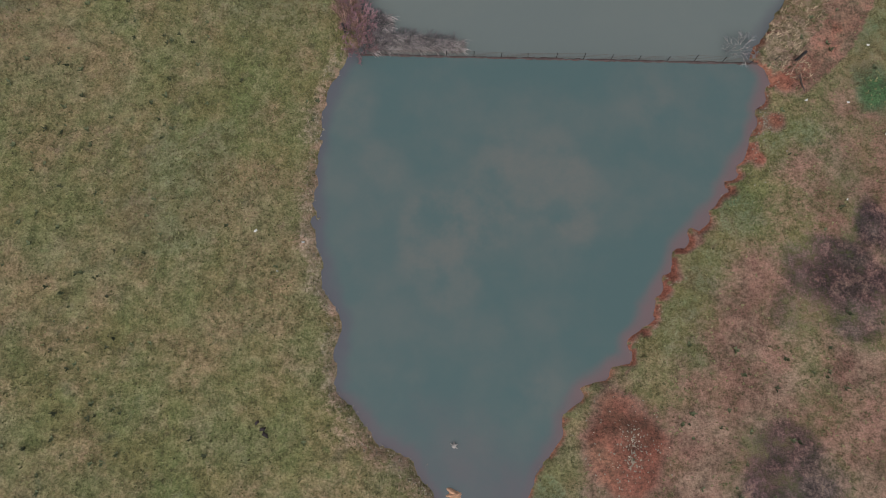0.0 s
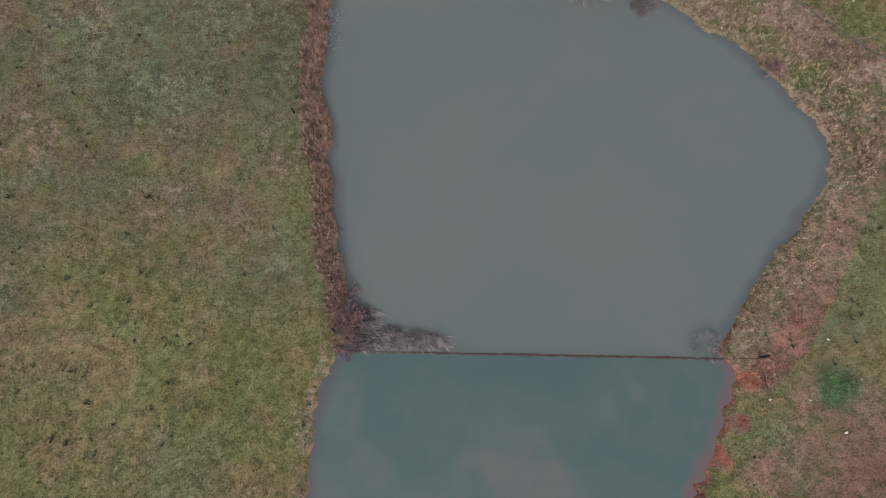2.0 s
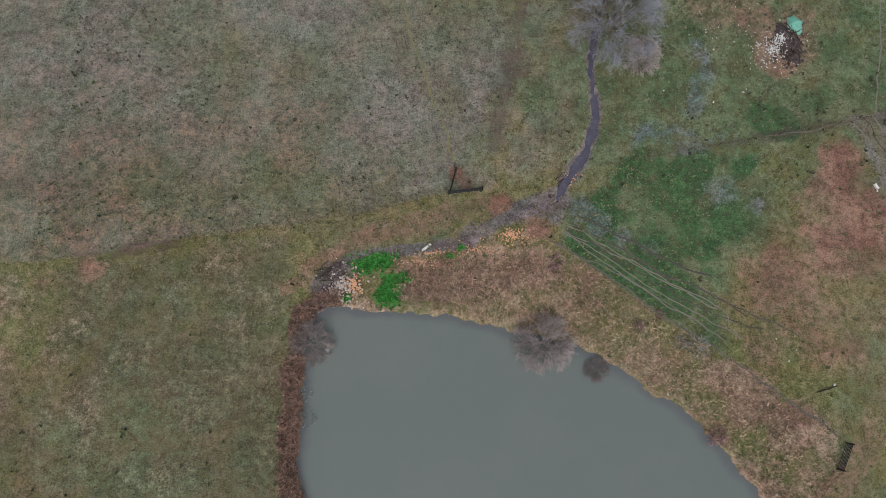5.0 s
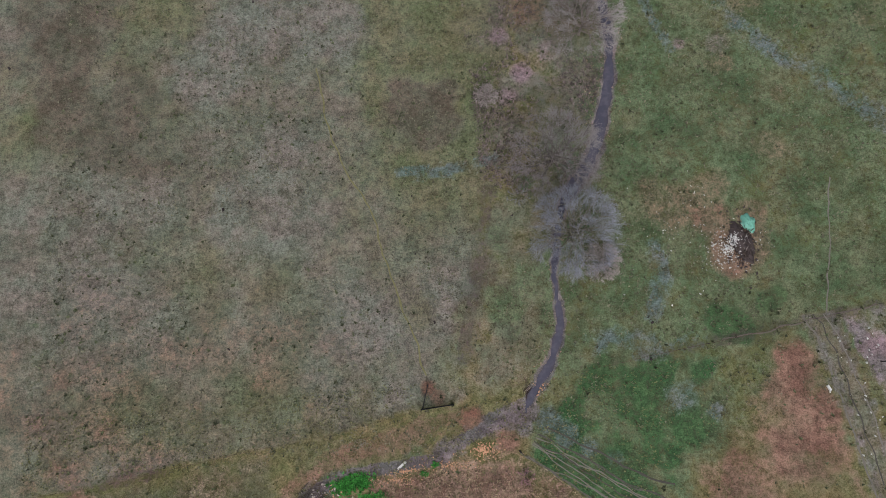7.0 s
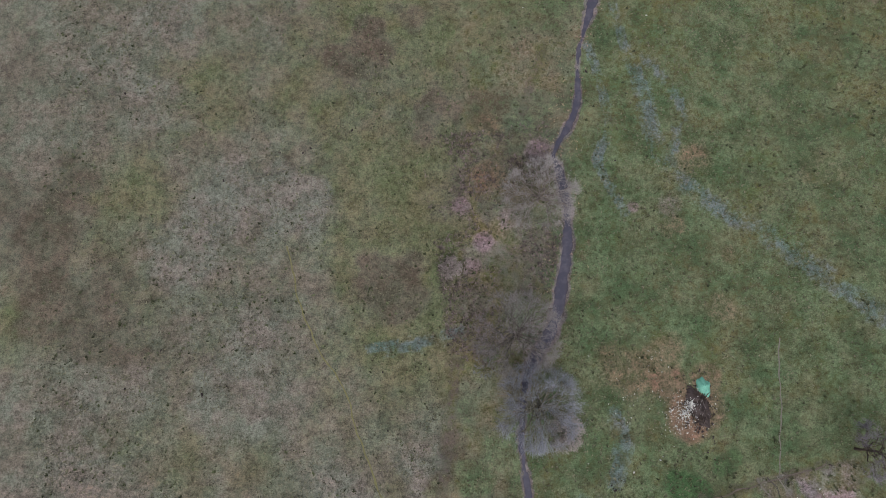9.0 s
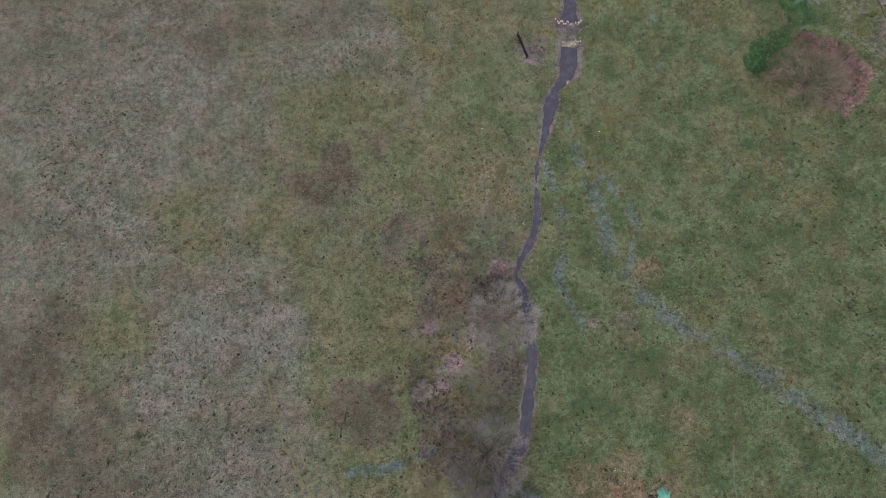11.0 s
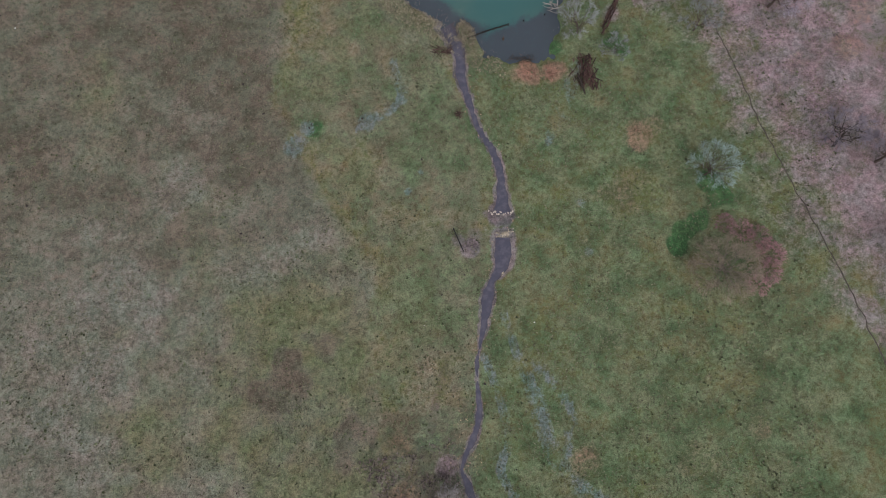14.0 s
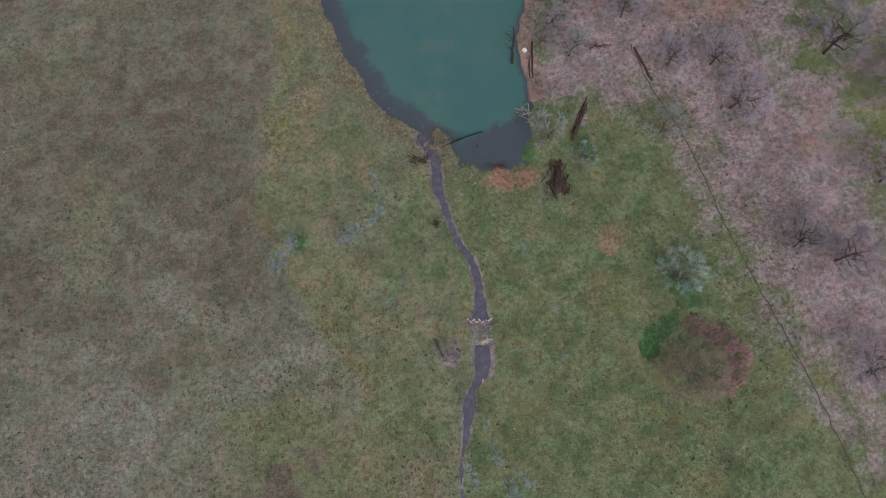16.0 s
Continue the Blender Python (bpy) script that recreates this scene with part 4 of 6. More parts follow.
    d, _ = line_distance(x, y, [(30, 86), (38, 79.5), (46, 73), (54, 66.5)], 12)
    weeds = np.maximum(weeds, smooth(6.5, 3.5, d + n3 * 4) * (near > 0) * np.clip(0.12 + n8 * 1.0, 0.0, 0.5))
    weeds = np.maximum(weeds, (near > 0) * blobs(x, y, [(55, 69.0, 4.5, 0.95), (50, 73.5, 4.5, 0.95), (46.5, 76.5, 3.5, 0.85), (58.5, 66.5, 2.5, 0.8), (46.8, 64.0, 2.6, 0.8), (50.5, 60.5, 2.6, 0.9), (24.5, 94, 3, 0.5), (32, 88, 3.5, 0.35), (38, 82, 3, 0.3)], 0.7, 47))
    d, _ = line_distance(x, y, [(55, 62), (51, 56.5), (50.5, 54), (45, 46), (39, 37), (36.5, 33.5)], 12)
    weeds = np.maximum(weeds, smooth(2.8, 1.2, d + n3 * 2) * (near > -0.3) * 0.55)
    weeds = np.maximum(weeds, smooth(5, 1.0, far) * smooth(-0.5, 0.5, far) * (x < 80) * 0.35)
    # red clay where the south-east bank has slumped
    clay = smooth(0.85, 0.25, near + n3 * 1.4) * smooth(-0.9, 0.0, near) * (bank < 5) * (0.12 + 0.88 * smooth(0.15, 0.45, bay))
    clay = np.maximum(clay, smooth(0.5, 0.1, near) * smooth(-0.5, 0.0, near) * (y < 33) * (x > 5) * 0.7 * (0.15 + 0.85 * smooth(0.15, 0.45, bay)))
    clay = np.maximum(clay, np.maximum(blobs(x, y, [(36.3, 29.7, 1.8, 0.8), (34.8, 25.4, 1.3, 0.8), (32.6, 21, 1.0, 0.8), (42.9, 36.2, 0.8, 0.6), (86, 265.4, 3.0, 0.35), (91, 264.6, 2.5, 0.3), (16.5, 103.3, 2.2, 0.35), (20.5, 100.6, 2.0, 0.3), (10.4, 108.6, 1.4, 0.3), (-44, 96.6, 2.4, 0.25)]), smooth(1.1, 0.7, mound) * 0.6))
    d, _ = line_distance(x, y, TRACK_EAST[:4], 5)
    clay = np.maximum(clay, smooth(2.2, 0.2, d + n3 * 3) * smooth(52, 32, y) * 0.42)
    clay = np.where(near < -0.6, 0, clay)
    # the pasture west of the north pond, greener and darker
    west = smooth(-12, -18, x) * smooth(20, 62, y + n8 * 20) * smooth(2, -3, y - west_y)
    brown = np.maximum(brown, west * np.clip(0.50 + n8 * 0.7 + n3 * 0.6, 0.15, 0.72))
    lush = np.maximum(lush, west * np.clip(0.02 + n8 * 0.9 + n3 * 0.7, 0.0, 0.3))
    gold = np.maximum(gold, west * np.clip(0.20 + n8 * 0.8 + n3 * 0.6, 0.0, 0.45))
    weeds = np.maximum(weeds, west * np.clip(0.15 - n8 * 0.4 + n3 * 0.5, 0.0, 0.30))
    # the grazed green strip that ends at the east fence
    s, u = (x - 23.6) * 0.632 + (y - 97.9) * 0.775, (x - 23.6) * 0.775 - (y - 97.9) * 0.632
    graze = smooth(0.0, 0.7, s + n3 * 0.6) * smooth(0, 2, u) * smooth(1.4, -1.4, u - 28.8 + 0.41 * s + n3 * 6 + n1 * 2) * smooth(30, 16, s)
    lush = np.maximum(lush, graze * np.clip(0.86 + n3 * 1.3 + n8 * 0.5, 0.35, 1.2))
    dirt = dirt * (1 - 0.9 * graze)
    weeds = np.maximum(weeds, (s < 0.3) * (u > -4) * (near > 0.3) * (near < 15) * (y > 76) * np.clip(0.34 + n3 * 1.2 + n8 * 0.6, 0.05, 0.6))
    weeds = weeds * (1 - 0.9 * smooth(0.45, 0.85, lush) * (s > 0))
    lush = np.where((s < 0.2) & (u > 0) & (near > 0) & (near < 14) & (y > 60), lush * 0.15, lush)
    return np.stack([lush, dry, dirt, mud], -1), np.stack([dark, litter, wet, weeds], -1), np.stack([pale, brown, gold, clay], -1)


xs, ys = axis(-80, 215, (-22, 70)), axis(-30, 372, (-14, 112))
gx, gy = [a.ravel() for a in np.meshgrid(xs, ys)]
gz, near, far, brook, wide, mound = lay(gx, gy)
me = bulk("ground", np.stack([gx, gy, gz], -1), grid_faces(len(xs), len(ys)), PASTURE, 4)
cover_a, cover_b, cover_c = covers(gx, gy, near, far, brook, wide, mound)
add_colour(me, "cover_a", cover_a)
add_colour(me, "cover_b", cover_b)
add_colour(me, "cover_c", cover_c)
me.polygons.foreach_set("use_smooth", [True] * len(me.polygons))
tagged(new("ground", me), "rough winter pasture, olive grass with bare red earth and mud", "ground", kind="structure")


def at_grid(values, x, y):
    """A value of the ground's grid at any place, between its corners."""
    g = values.reshape(len(ys), len(xs))
    i = np.clip(np.searchsorted(xs, x) - 1, 0, len(xs) - 2)
    j = np.clip(np.searchsorted(ys, y) - 1, 0, len(ys) - 2)
    fx, fy = (x - xs[i]) / (xs[i + 1] - xs[i]), (y - ys[j]) / (ys[j + 1] - ys[j])
    return (g[j, i] * (1 - fx) + g[j, i + 1] * fx) * (1 - fy) + (g[j + 1, i] * (1 - fx) + g[j + 1, i + 1] * fx) * fy


def height(x, y):
    return float(at_grid(gz, np.array([float(x)]), np.array([float(y)]))[0])


def pond(name, label, mat, level, ring, keep, step_size=0.6, silt=(), marsh=False):
    rx_ = [p[0] for p in ring]
    ry_ = [p[1] for p in ring]
    ax, ay = np.arange(min(rx_) - 2, max(rx_) + 2, step_size), np.arange(min(ry_) - 2, max(ry_) + 2, step_size)
    x, y = [a.ravel() for a in np.meshgrid(ax, ay)]
    d = shore_distance(x, y, ring, 9.0) + (fbm(x, y, 2.6, 11) - 0.5) * 1.5
    f = grid_faces(len(ax), len(ay))
    y = keep(x, y)
    ok = (d[f].min(1) < (4.5 if marsh else 2.2)) & (np.ptp(y[f], axis=1) > 1e-4)
    f = f[ok]
    used, f = np.unique(f, return_inverse=True)
    f = f.reshape(-1, 4)
    me = bulk(name, np.stack([x[used], y[used], np.full(len(used), level)], -1), f, mat, 4)
    shallow = smooth(-2.4, 0.3, d) if not marsh else np.maximum(smooth(-8.5, -1.5, d + (fbm(x, y, 5.0, 42) - 0.5) * 5) * (x < 85) + smooth(-2.6, 0.2, d) * (x >= 85), smooth(279.5, 275.5, y - 0.12 * (x - 80) + (fbm(x, y, 4.0, 40) - 0.5) * 4))
    south = 0.75 * smooth(2, -16, y + (fbm(x, y, 7.0, 45) - 0.5) * 9) if not marsh else np.zeros(x.shape)
    pink = np.maximum(smooth(6, 14, x - 0.1 * y) * (y < 34), 0.35 * (y < -3)) if not marsh else np.zeros(x.shape)
    cloud = blobs(x, y, silt, 0.6, 9) if silt else np.zeros(x.shape)
    add_colour(me, "shore", np.stack([np.maximum(shallow, south), cloud, pink, shallow], -1)[used])
    me.polygons.foreach_set("use_smooth", [True] * len(me.polygons))
    tagged(new(name, me), label, "water", kind="structure")


def fence_y(x):
    return 33.5 - (x + 10.5) * 1.3 / 43.9


pond("water_south", "still teal turbid pond water with drifting silt clouds", WATER_S, POND_LEVEL, POND, lambda x, y: np.minimum(y, fence_y(x)),
     silt=[(4, 16, 7, 1), (-2, 14, 6, 0.9), (11.5, 17, 5, 1), (8, 21, 6, 0.8), (0, 8.5, 4, 0.6), (-8, 20, 5, 0.5), (-10, 27, 4, 0.5), (22, 27, 6, 0.5), (9, -3, 3, 0.6), (4, -9, 6, 0.3)])
pond("water_north", "still grey-green turbid pond water", WATER_N, POND_LEVEL, POND, lambda x, y: np.maximum(y, fence_y(x) + 0.0))
pond("water_far", "still blue-green pond water, dark and muddy at its edge", WATER_F, FAR_LEVEL, FAR_POND, lambda x, y: y,
     marsh=True, silt=[(72, 285, 3.5, 1), (74.5, 291, 5, 1), (79, 302, 8, 0.8), (88, 318, 12, 0.6)])


def ribbon(name, label, line, drop):
    v, f, s = [], [], []
    for i, (x, y, w) in enumerate(line):
        ax, ay, _ = line[max(i - 1, 0)]
        bx, by, _ = line[min(i + 1, len(line) - 1)]
        ln = math.hypot(bx - ax, by - ay)
        nx, ny = -(by - ay) / ln, (bx - ax) / ln
        z = float(rolling(np.array([x]), np.array([y]))[0]) - drop
        if y > 262:
            z = max(z, FAR_LEVEL + 0.02) if y < 276 else FAR_LEVEL + 0.02
        for k, e in ((-1, 1), (-0.5, 0.5), (0, 0), (0.5, 0.5), (1, 1)):
            wob = 1 + ((noise.noise((x * 0.9, y * 0.9, k * 3)) + 0.5 * noise.noise((x * 2.3, y * 2.3, k * 3))) * 0.75 if abs(k) == 1 else 0)
            w2 = w * 1.45 + 0.3
            v.append((x + nx * w2 * 0.5 * k * wob, y + ny * w2 * 0.5 * k * wob, z))
            s.append((e * 0.9, 0, 0.3, 1))
    for i in range(len(line) - 1):
        for k in range(4):
            a = i * 5 + k
            f.append((a, a + 1, a + 6, a + 5))
    me = bulk(name, v, f, BROOK, 4)
    add_colour(me, "shore", s)
    tagged(new(name, me), label, "water", kind="structure")


ribbon("brook_upper", "muddy brook running out of the far pond", UPPER, 0.27)
ribbon("brook_lower", "narrow muddy brook winding through the pasture", LOWER, 0.27)


def trail(name, label, line, width, mat, up=0.025, seed=0):
    """A trodden strip draped over the ground, with frayed edges."""
    v, f = [], []
    pts = []
    for (ax, ay), (bx, by) in zip([p[:2] for p in line], [p[:2] for p in line[1:]]):
        n = max(1, int(math.hypot(bx - ax, by - ay) / 0.35))
        pts += [(ax + (bx - ax) * i / n, ay + (by - ay) * i / n) for i in range(n)]
    for i, (x, y) in enumerate(pts):
        ax, ay = pts[max(i - 1, 0)]
        bx, by = pts[min(i + 1, len(pts) - 1)]
        ln = math.hypot(bx - ax, by - ay) + 1e-6
        nx, ny = -(by - ay) / ln, (bx - ax) / ln
        off = 0.5 * noise.noise((x * 0.35, y * 0.35, seed))
        for k in (-1, 0, 1):
            w = (off + 0.5 * width * k * (0.55 + 0.9 * abs(noise.noise((x * 0.8, y * 0.8, k * 5 + seed)))))
            px, py = x + nx * w, y + ny * w
            v.append((px, py, height(px, py) + up + (0.02 if k == 0 else 0)))
    for i in range(len(pts) - 1):
        for k in (0, 1):
            a = i * 3 + k
            f.append((a, a + 1, a + 4, a + 3))
    tagged(new(name, bulk(name, v, f, mat, 4)), label, "trail", kind="structure")


TROD = plain("trodden_pale_mud", (0.150, 0.138, 0.120), 0.45, 0.8)
FURROW = plain("dark_furrow_soil", (0.115, 0.096, 0.084), 0.4, 0.8)
for k, line in enumerate(COW_TRAILS):
    trail("trail", "narrow trodden cattle trail of pale mud", line, 0.26 if k < 3 else 0.36, TROD, 0.025 + 0.004 * k, k * 3.1)
trail("trail", "narrow trodden cattle trail of pale mud", bez([(28.0, 101.5), (34.0, 98.0), (41.0, 93.5), (47.0, 91.0)], 3), 0.4, TROD, 0.045, 17)
for k in range(5):
    a, b = 0.15 + 0.17 * k, (k * 0.37) % 1.0
    trail("trail", "narrow trodden cattle trail of pale mud", bez([(25.2 + 1.5 * a, 98.6 + 2.0 * a), (30.5 + 1.6 * a, 93.8 + 4.2 * a), (38.0 + 2.0 * a, 87.5 + 5.2 * a), (44.5 + 4.0 * a, 82.6 + 6.0 * a), (47.5 + 7.5 * b, 80.0 + 5.5 * a)], 3), 0.24, TROD, 0.05 + 0.004 * k, 23 + 5 * k)
for k, (line, wide_) in enumerate((([(71.5, 114.9), (73.7, 108.4), (75.3, 96.1), (76.3, 89.3), (77.4, 78.0)], 0.4), ([(73.4, 115.0), (75.4, 108.6), (77.0, 98.0), (78.2, 88.0)], 0.3), ([(75.0, 114.9), (77.0, 108.6), (78.8, 98.0), (80.2, 88.0)], 0.3))):
    trail("wheel_rut", "pale muddy wheel rut along the lane", bez(line, 3), wide_, TROD, 0.03 + 0.004 * k, 41 + 3 * k)
# thin dark strip along the north fence, in the same brown as the furrow
trail("furrow", "thin dark line under the wire fence", [(58.0, 112.1), (69.4, 113.6), (84.0, 115.6)], 0.3, FURROW, 0.03, 8)
trail("furrow", "long dark furrow beside a field track", bez(TRACK_FAR, 4), 0.38, FURROW, 0.02, 5)


def dike():
    """A narrow drowned bank of brown earth under the pond fence, just above the water."""
    v, f = [], []
    n = 150
    for i in range(n + 1):
        x = -10.2 + 44.4 * i / n
        y = fence_y(x)
        w = 0.22 + 0.14 * noise.noise((x * 0.7, 3.1, 0))
        lift = 0.07 + 0.05 * noise.noise((x * 0.9, 7.7, 0))
        for k, h in ((-1.0, -0.3), (-0.5, lift * 0.6), (0.0, lift), (0.5, lift * 0.6), (1.0, -0.3)):
            v.append((x, y + w * k + 0.1 * noise.noise((x * 2.2, k, 1)), POND_LEVEL + h))
    for i in range(n):
        for k in range(4):
            a = i * 5 + k
            f.append((a, a + 5, a + 6, a + 1))
    tagged(new("dike", bulk("dike", v, f, plain("drowned_brown_bank", (0.13, 0.09, 0.085), 0.45, 0.5), 4)), "low brown earth bank under the pond fence", "bank", kind="structure")


dike()

trail("footpath", "faint trodden line through the meadow", bez([(75.3, 114.8), (77.3, 121.7), (78.8, 128.2), (81.0, 138.0)], 4), 0.3, TROD, 0.03, 31)
trail("footpath", "faint yellowed footpath through the pasture", bez(FOOTPATH, 4), 0.36, plain("yellowed_trodden_grass", (0.195, 0.186, 0.088), 0.3, 0.8), 0.05, 9)


# ---- bare winter trees ----
def sway(rng, a, b, n, wob, rise=0.0):
    """A crooked line from a to b, arched upwards."""
    out = []
    ln = (b - a).length
    for i in range(n + 1):
        t = i / n
        p = a.lerp(b, t)
        p.z += rise * ln * 4 * t * (1 - t)
        if 0 < i < n:
            p += Vector((rng.gauss(0, 1), rng.gauss(0, 1), rng.gauss(0, 0.7))) * wob * ln
        out.append(p)
    return out


def along(line, t):
    k = t * (len(line) - 1)
    i = min(int(k), len(line) - 2)
    return line[i].lerp(line[i + 1], k - i), (line[i + 1] - line[i]).normalized()


def bare_tree(name, label, seed, tall, reach, bark, twig, category="tree", limbs=12, boughs=7, sprigs=6, hairs=4, lean=(0.0, 0.0), trunk=0.24,
              wob=0.05, fine=0.013, low=0.25, girth=0.022):
    """A leafless tree: trunk, limbs that spread to a round crown, and a haze of fine twigs."""
    rng = random.Random(seed)
    wood, twigs = Tubes(), Tubes()

    def inside(p, room):
        """Pulls a tip back under the dome of the crown."""
        v = p - middle
        k = math.sqrt((v.x * v.x + v.y * v.y) / (reach * reach) + (v.z / max(tall - middle.z, 0.5)) ** 2)
        return p if k < room else middle + v * (room / k)

    fork = Vector((lean[0] * tall * 0.3, lean[1] * tall * 0.3, tall * trunk))
    middle = Vector((lean[0] * tall * 0.75, lean[1] * tall * 0.75, tall * max(trunk, 0.2)))
    if trunk > 0.05:
        line = sway(rng, Vector((0, 0, -0.4)), fork, 4, 0.03)
        wood.add(line, [girth * tall * k for k in (1.35, 1.0, 0.9, 0.8, 0.62)], 7)
    for i in range(limbs):
        az = 2.4 * i + rng.uniform(-0.35, 0.35)
        el = math.asin(min(0.98, low + (1 - low) * ((i + 0.5) / limbs) ** 1.25))
        size = rng.uniform(0.82, 1.1)
        end = middle + Vector((math.cos(az) * math.cos(el) * reach * size, math.sin(az) * math.cos(el) * reach * size, math.sin(el) * (tall - middle.z) * size))
        start = fork * rng.uniform(0.75, 1.0) if trunk > 0.05 else Vector((rng.gauss(0, 0.3), rng.gauss(0, 0.3), -0.25))
        limb = sway(rng, start, end, 6, wob, 0.05)
        r0 = girth * tall * rng.uniform(0.42, 0.6)
        wood.add(limb, [r0 * (1 - 0.82 * k / 6) for k in range(7)], 5)
        for j in range(boughs):
            t = 0.30 + 0.70 * (j + rng.random()) / boughs
            p, d = along(limb, t)
            out = (p - middle).normalized() if (p - middle).length > 0.2 else d
            side = Vector((rng.gauss(0, 1), rng.gauss(0, 1), rng.gauss(0, 0.6))).normalized()
            q = p + (d * 0.7 + out * 0.45 + side * 0.85).normalized() * reach * 0.42 * (1.15 - 0.6 * t) * rng.uniform(0.7, 1.2)
            q = inside(q, rng.uniform(0.9, 1.04))
            bough = sway(rng, p, q, 4, wob * 1.2, 0.04)
            r1 = max(r0 * (1 - 0.8 * t) * 0.5, fine * 1.6)
            wood.add(bough, [r1 * (1 - 0.7 * k / 4) for k in range(5)], 4)
            for s in range(sprigs if t > 0.5 or trunk < 0.05 else sprigs // 2):
                t2 = 0.15 + 0.85 * (s + rng.random()) / sprigs
                p2, d2 = along(bough, t2)
                side = Vector((rng.gauss(0, 1), rng.gauss(0, 1), rng.gauss(0, 0.8))).normalized()
                v2 = (d2 * 0.8 + out * 0.5 + side * 0.7).normalized()
                q2 = inside(p2 + v2 * reach * 0.2 * rng.uniform(0.6, 1.25), rng.uniform(0.95, 1.12))
                sprig = sway(rng, p2, q2, 2, wob)
                twigs.add(sprig, [fine * 1.15, fine * 0.9, fine * 0.55], 3)
                for h in range(hairs if t > 0.5 or trunk < 0.05 else 1):
                    p3, d3 = along(sprig, rng.uniform(0.2, 1.0))
                    side = Vector((rng.gauss(0, 1), rng.gauss(0, 1), rng.gauss(0, 0.8))).normalized()
                    twigs.add([p3, p3 + (d3 + out * 0.3 + side * 0.75).normalized() * reach * 0.11 * rng.uniform(0.6, 1.3)], [fine * 0.8, fine * 0.45], 3)
    ob = thing(name, label, category)
    part("trunk" if trunk > 0.05 else "stem", wood.mesh("trunk", bark), ob)
    part("crown", twigs.mesh("crown", twig), ob, "fine bare twigs")
    return ob


def plant(ob, x, y, turn=0, size=1.0, first=False, label=""):
    m = pose(x, y, max(height(x, y), -0.3), 0, 0, turn) @ Matrix.Scale(size, 4)
    if first:
        ob.matrix_basis = m
        made = ob
    else:
        made = copy_thing(ob, Matrix.Identity(4))
        made.matrix_basis = m
    if label:
        tagged(made, label)
    return made


broad = bare_tree("tree", "broad bare tree with a round grey crown over the brook", 3, 10.5, 7.4, LICHEN_BARK, TWIG, limbs=30, boughs=10, sprigs=8, hairs=6, low=0.02, fine=0.0105, trunk=0.2, girth=0.036)
plant(broad, 36.0, 131.6, 0, 1, True)
hazy = bare_tree("tree", "bare grey-twigged tree beside the brook", 8, 12.5, 7.6, BARK, HAZE_TWIG, limbs=22, boughs=10, sprigs=7, hairs=6, fine=0.0125, low=0.02)
plant(hazy, 34.2, 144.2, 40, 1.0, True)
plant(hazy, 42.6, 168.6, 160, 0.9)
dense = bare_tree("tree", "dense round bare tree with brown twigs on green grass", 14, 9.0, 7.6, BARK, BROWN_TWIG, limbs=26, boughs=10, sprigs=8, hairs=5, low=0.02, fine=0.014)
plant(dense, 114.3, 205.4, 20, 1.0, True)
pale = bare_tree("tree", "slender bare tree with pale lichened twigs", 21, 8.5, 5.8, DARK_BARK, PALE_TWIG, limbs=20, boughs=8, sprigs=7, hairs=5, lean=(0.28, 0.18), low=0.05, fine=0.014)
plant(pale, 118.4, 227.6, 0, 1.0, True)
oak = bare_tree("tree", "bare tree with crooked dark limbs on leaf litter", 30, 12.0, 7.2, DARK_BARK, VIOLET_TWIG, limbs=9, boughs=9, sprigs=11, hairs=12, lean=(0.22, 0.16), wob=0.09, fine=0.0105, low=0.1, girth=0.027)
plant(oak, 175.5, 272.8, 0, 1.15, True)
for x, y, turn, size in ((147.5, 265.5, -30, 0.95), (136.4, 281.6, 15, 0.7), (147.0, 278.5, -10, 0.85), (149.4, 227.0, 40, 0.85), (157.0, 221.0, -20, 0.9),
                         (153.6, 194.4, 50, 0.9), (174.8, 236.5, 20, 0.95), (181.0, 292.0, 60, 1.0), (129.4, 298.5, 30, 0.75), (162.0, 300.0, 30, 1.0), (150.0, 312.0, 40, 1.0), (188.0, 255.0, 10, 1.1), (89.0, 117.5, -40, 0.7)):
    plant(oak, x, y, turn, size)
slim = bare_tree("tree", "thin pale bare tree near the far pond", 41, 7.5, 4.6, DARK_BARK, SLIM_TWIG, limbs=10, boughs=8, sprigs=8, hairs=7, lean=(0.1, 0.12), fine=0.013)
plant(slim, 112.6, 291.7, 0, 1.05, True)
for x, y, turn, size in ((128.0, 264.0, 30, 1.15), (100.3, 271.0, 80, 1.2), (107.4, 263.2, 140, 0.85), (111.4, 302.6, 200, 1.0), (116.0, 307.0, 20, 1.0), (106.6, 298.0, 250, 0.8)):
    plant(slim, x, y, turn, size)
snag = bare_tree("tree", "small dark leafless snag in the grass", 44, 3.0, 1.3, DARK_BARK, DARK_BARK, limbs=5, boughs=3, sprigs=3, hairs=0, fine=0.02, trunk=0.5)
plant(snag, 103.8, 237.4, 0, 1.0, True)
thicket = bare_tree("bush", "large bare many-stemmed bush leaning over the pond", 50, 3.4, 4.4, SILVERWOOD, THICKET, "bush", limbs=52, boughs=6, sprigs=5, hairs=3, trunk=0.0, low=0.05, fine=0.018, girth=0.026)
plant(thicket, 21.2, 82.8, 0, 1.0, True)
plant(thicket, -12.3, 84.6, 120, 0.74, label="grey bare many-stemmed bush at the pond corner")
plant(thicket, 28.4, 78.6, 200, 0.42, label="small grey bare bush standing in the pond")
plant(thicket, 40.4, 126.6, 60, 0.75, label="low dark brush under the broad tree")
plant(thicket, 24.5, 158.0, 10, 0.5, label="low grey brush beside the brook")
redbush = bare_tree("bush", "small bare bush with reddish twigs on the bank", 55, 1.9, 1.9, BARK, RED_TWIG, "bush", limbs=14, boughs=5, sprigs=4, hairs=2, trunk=0.0, low=0.05, fine=0.03, girth=0.02)
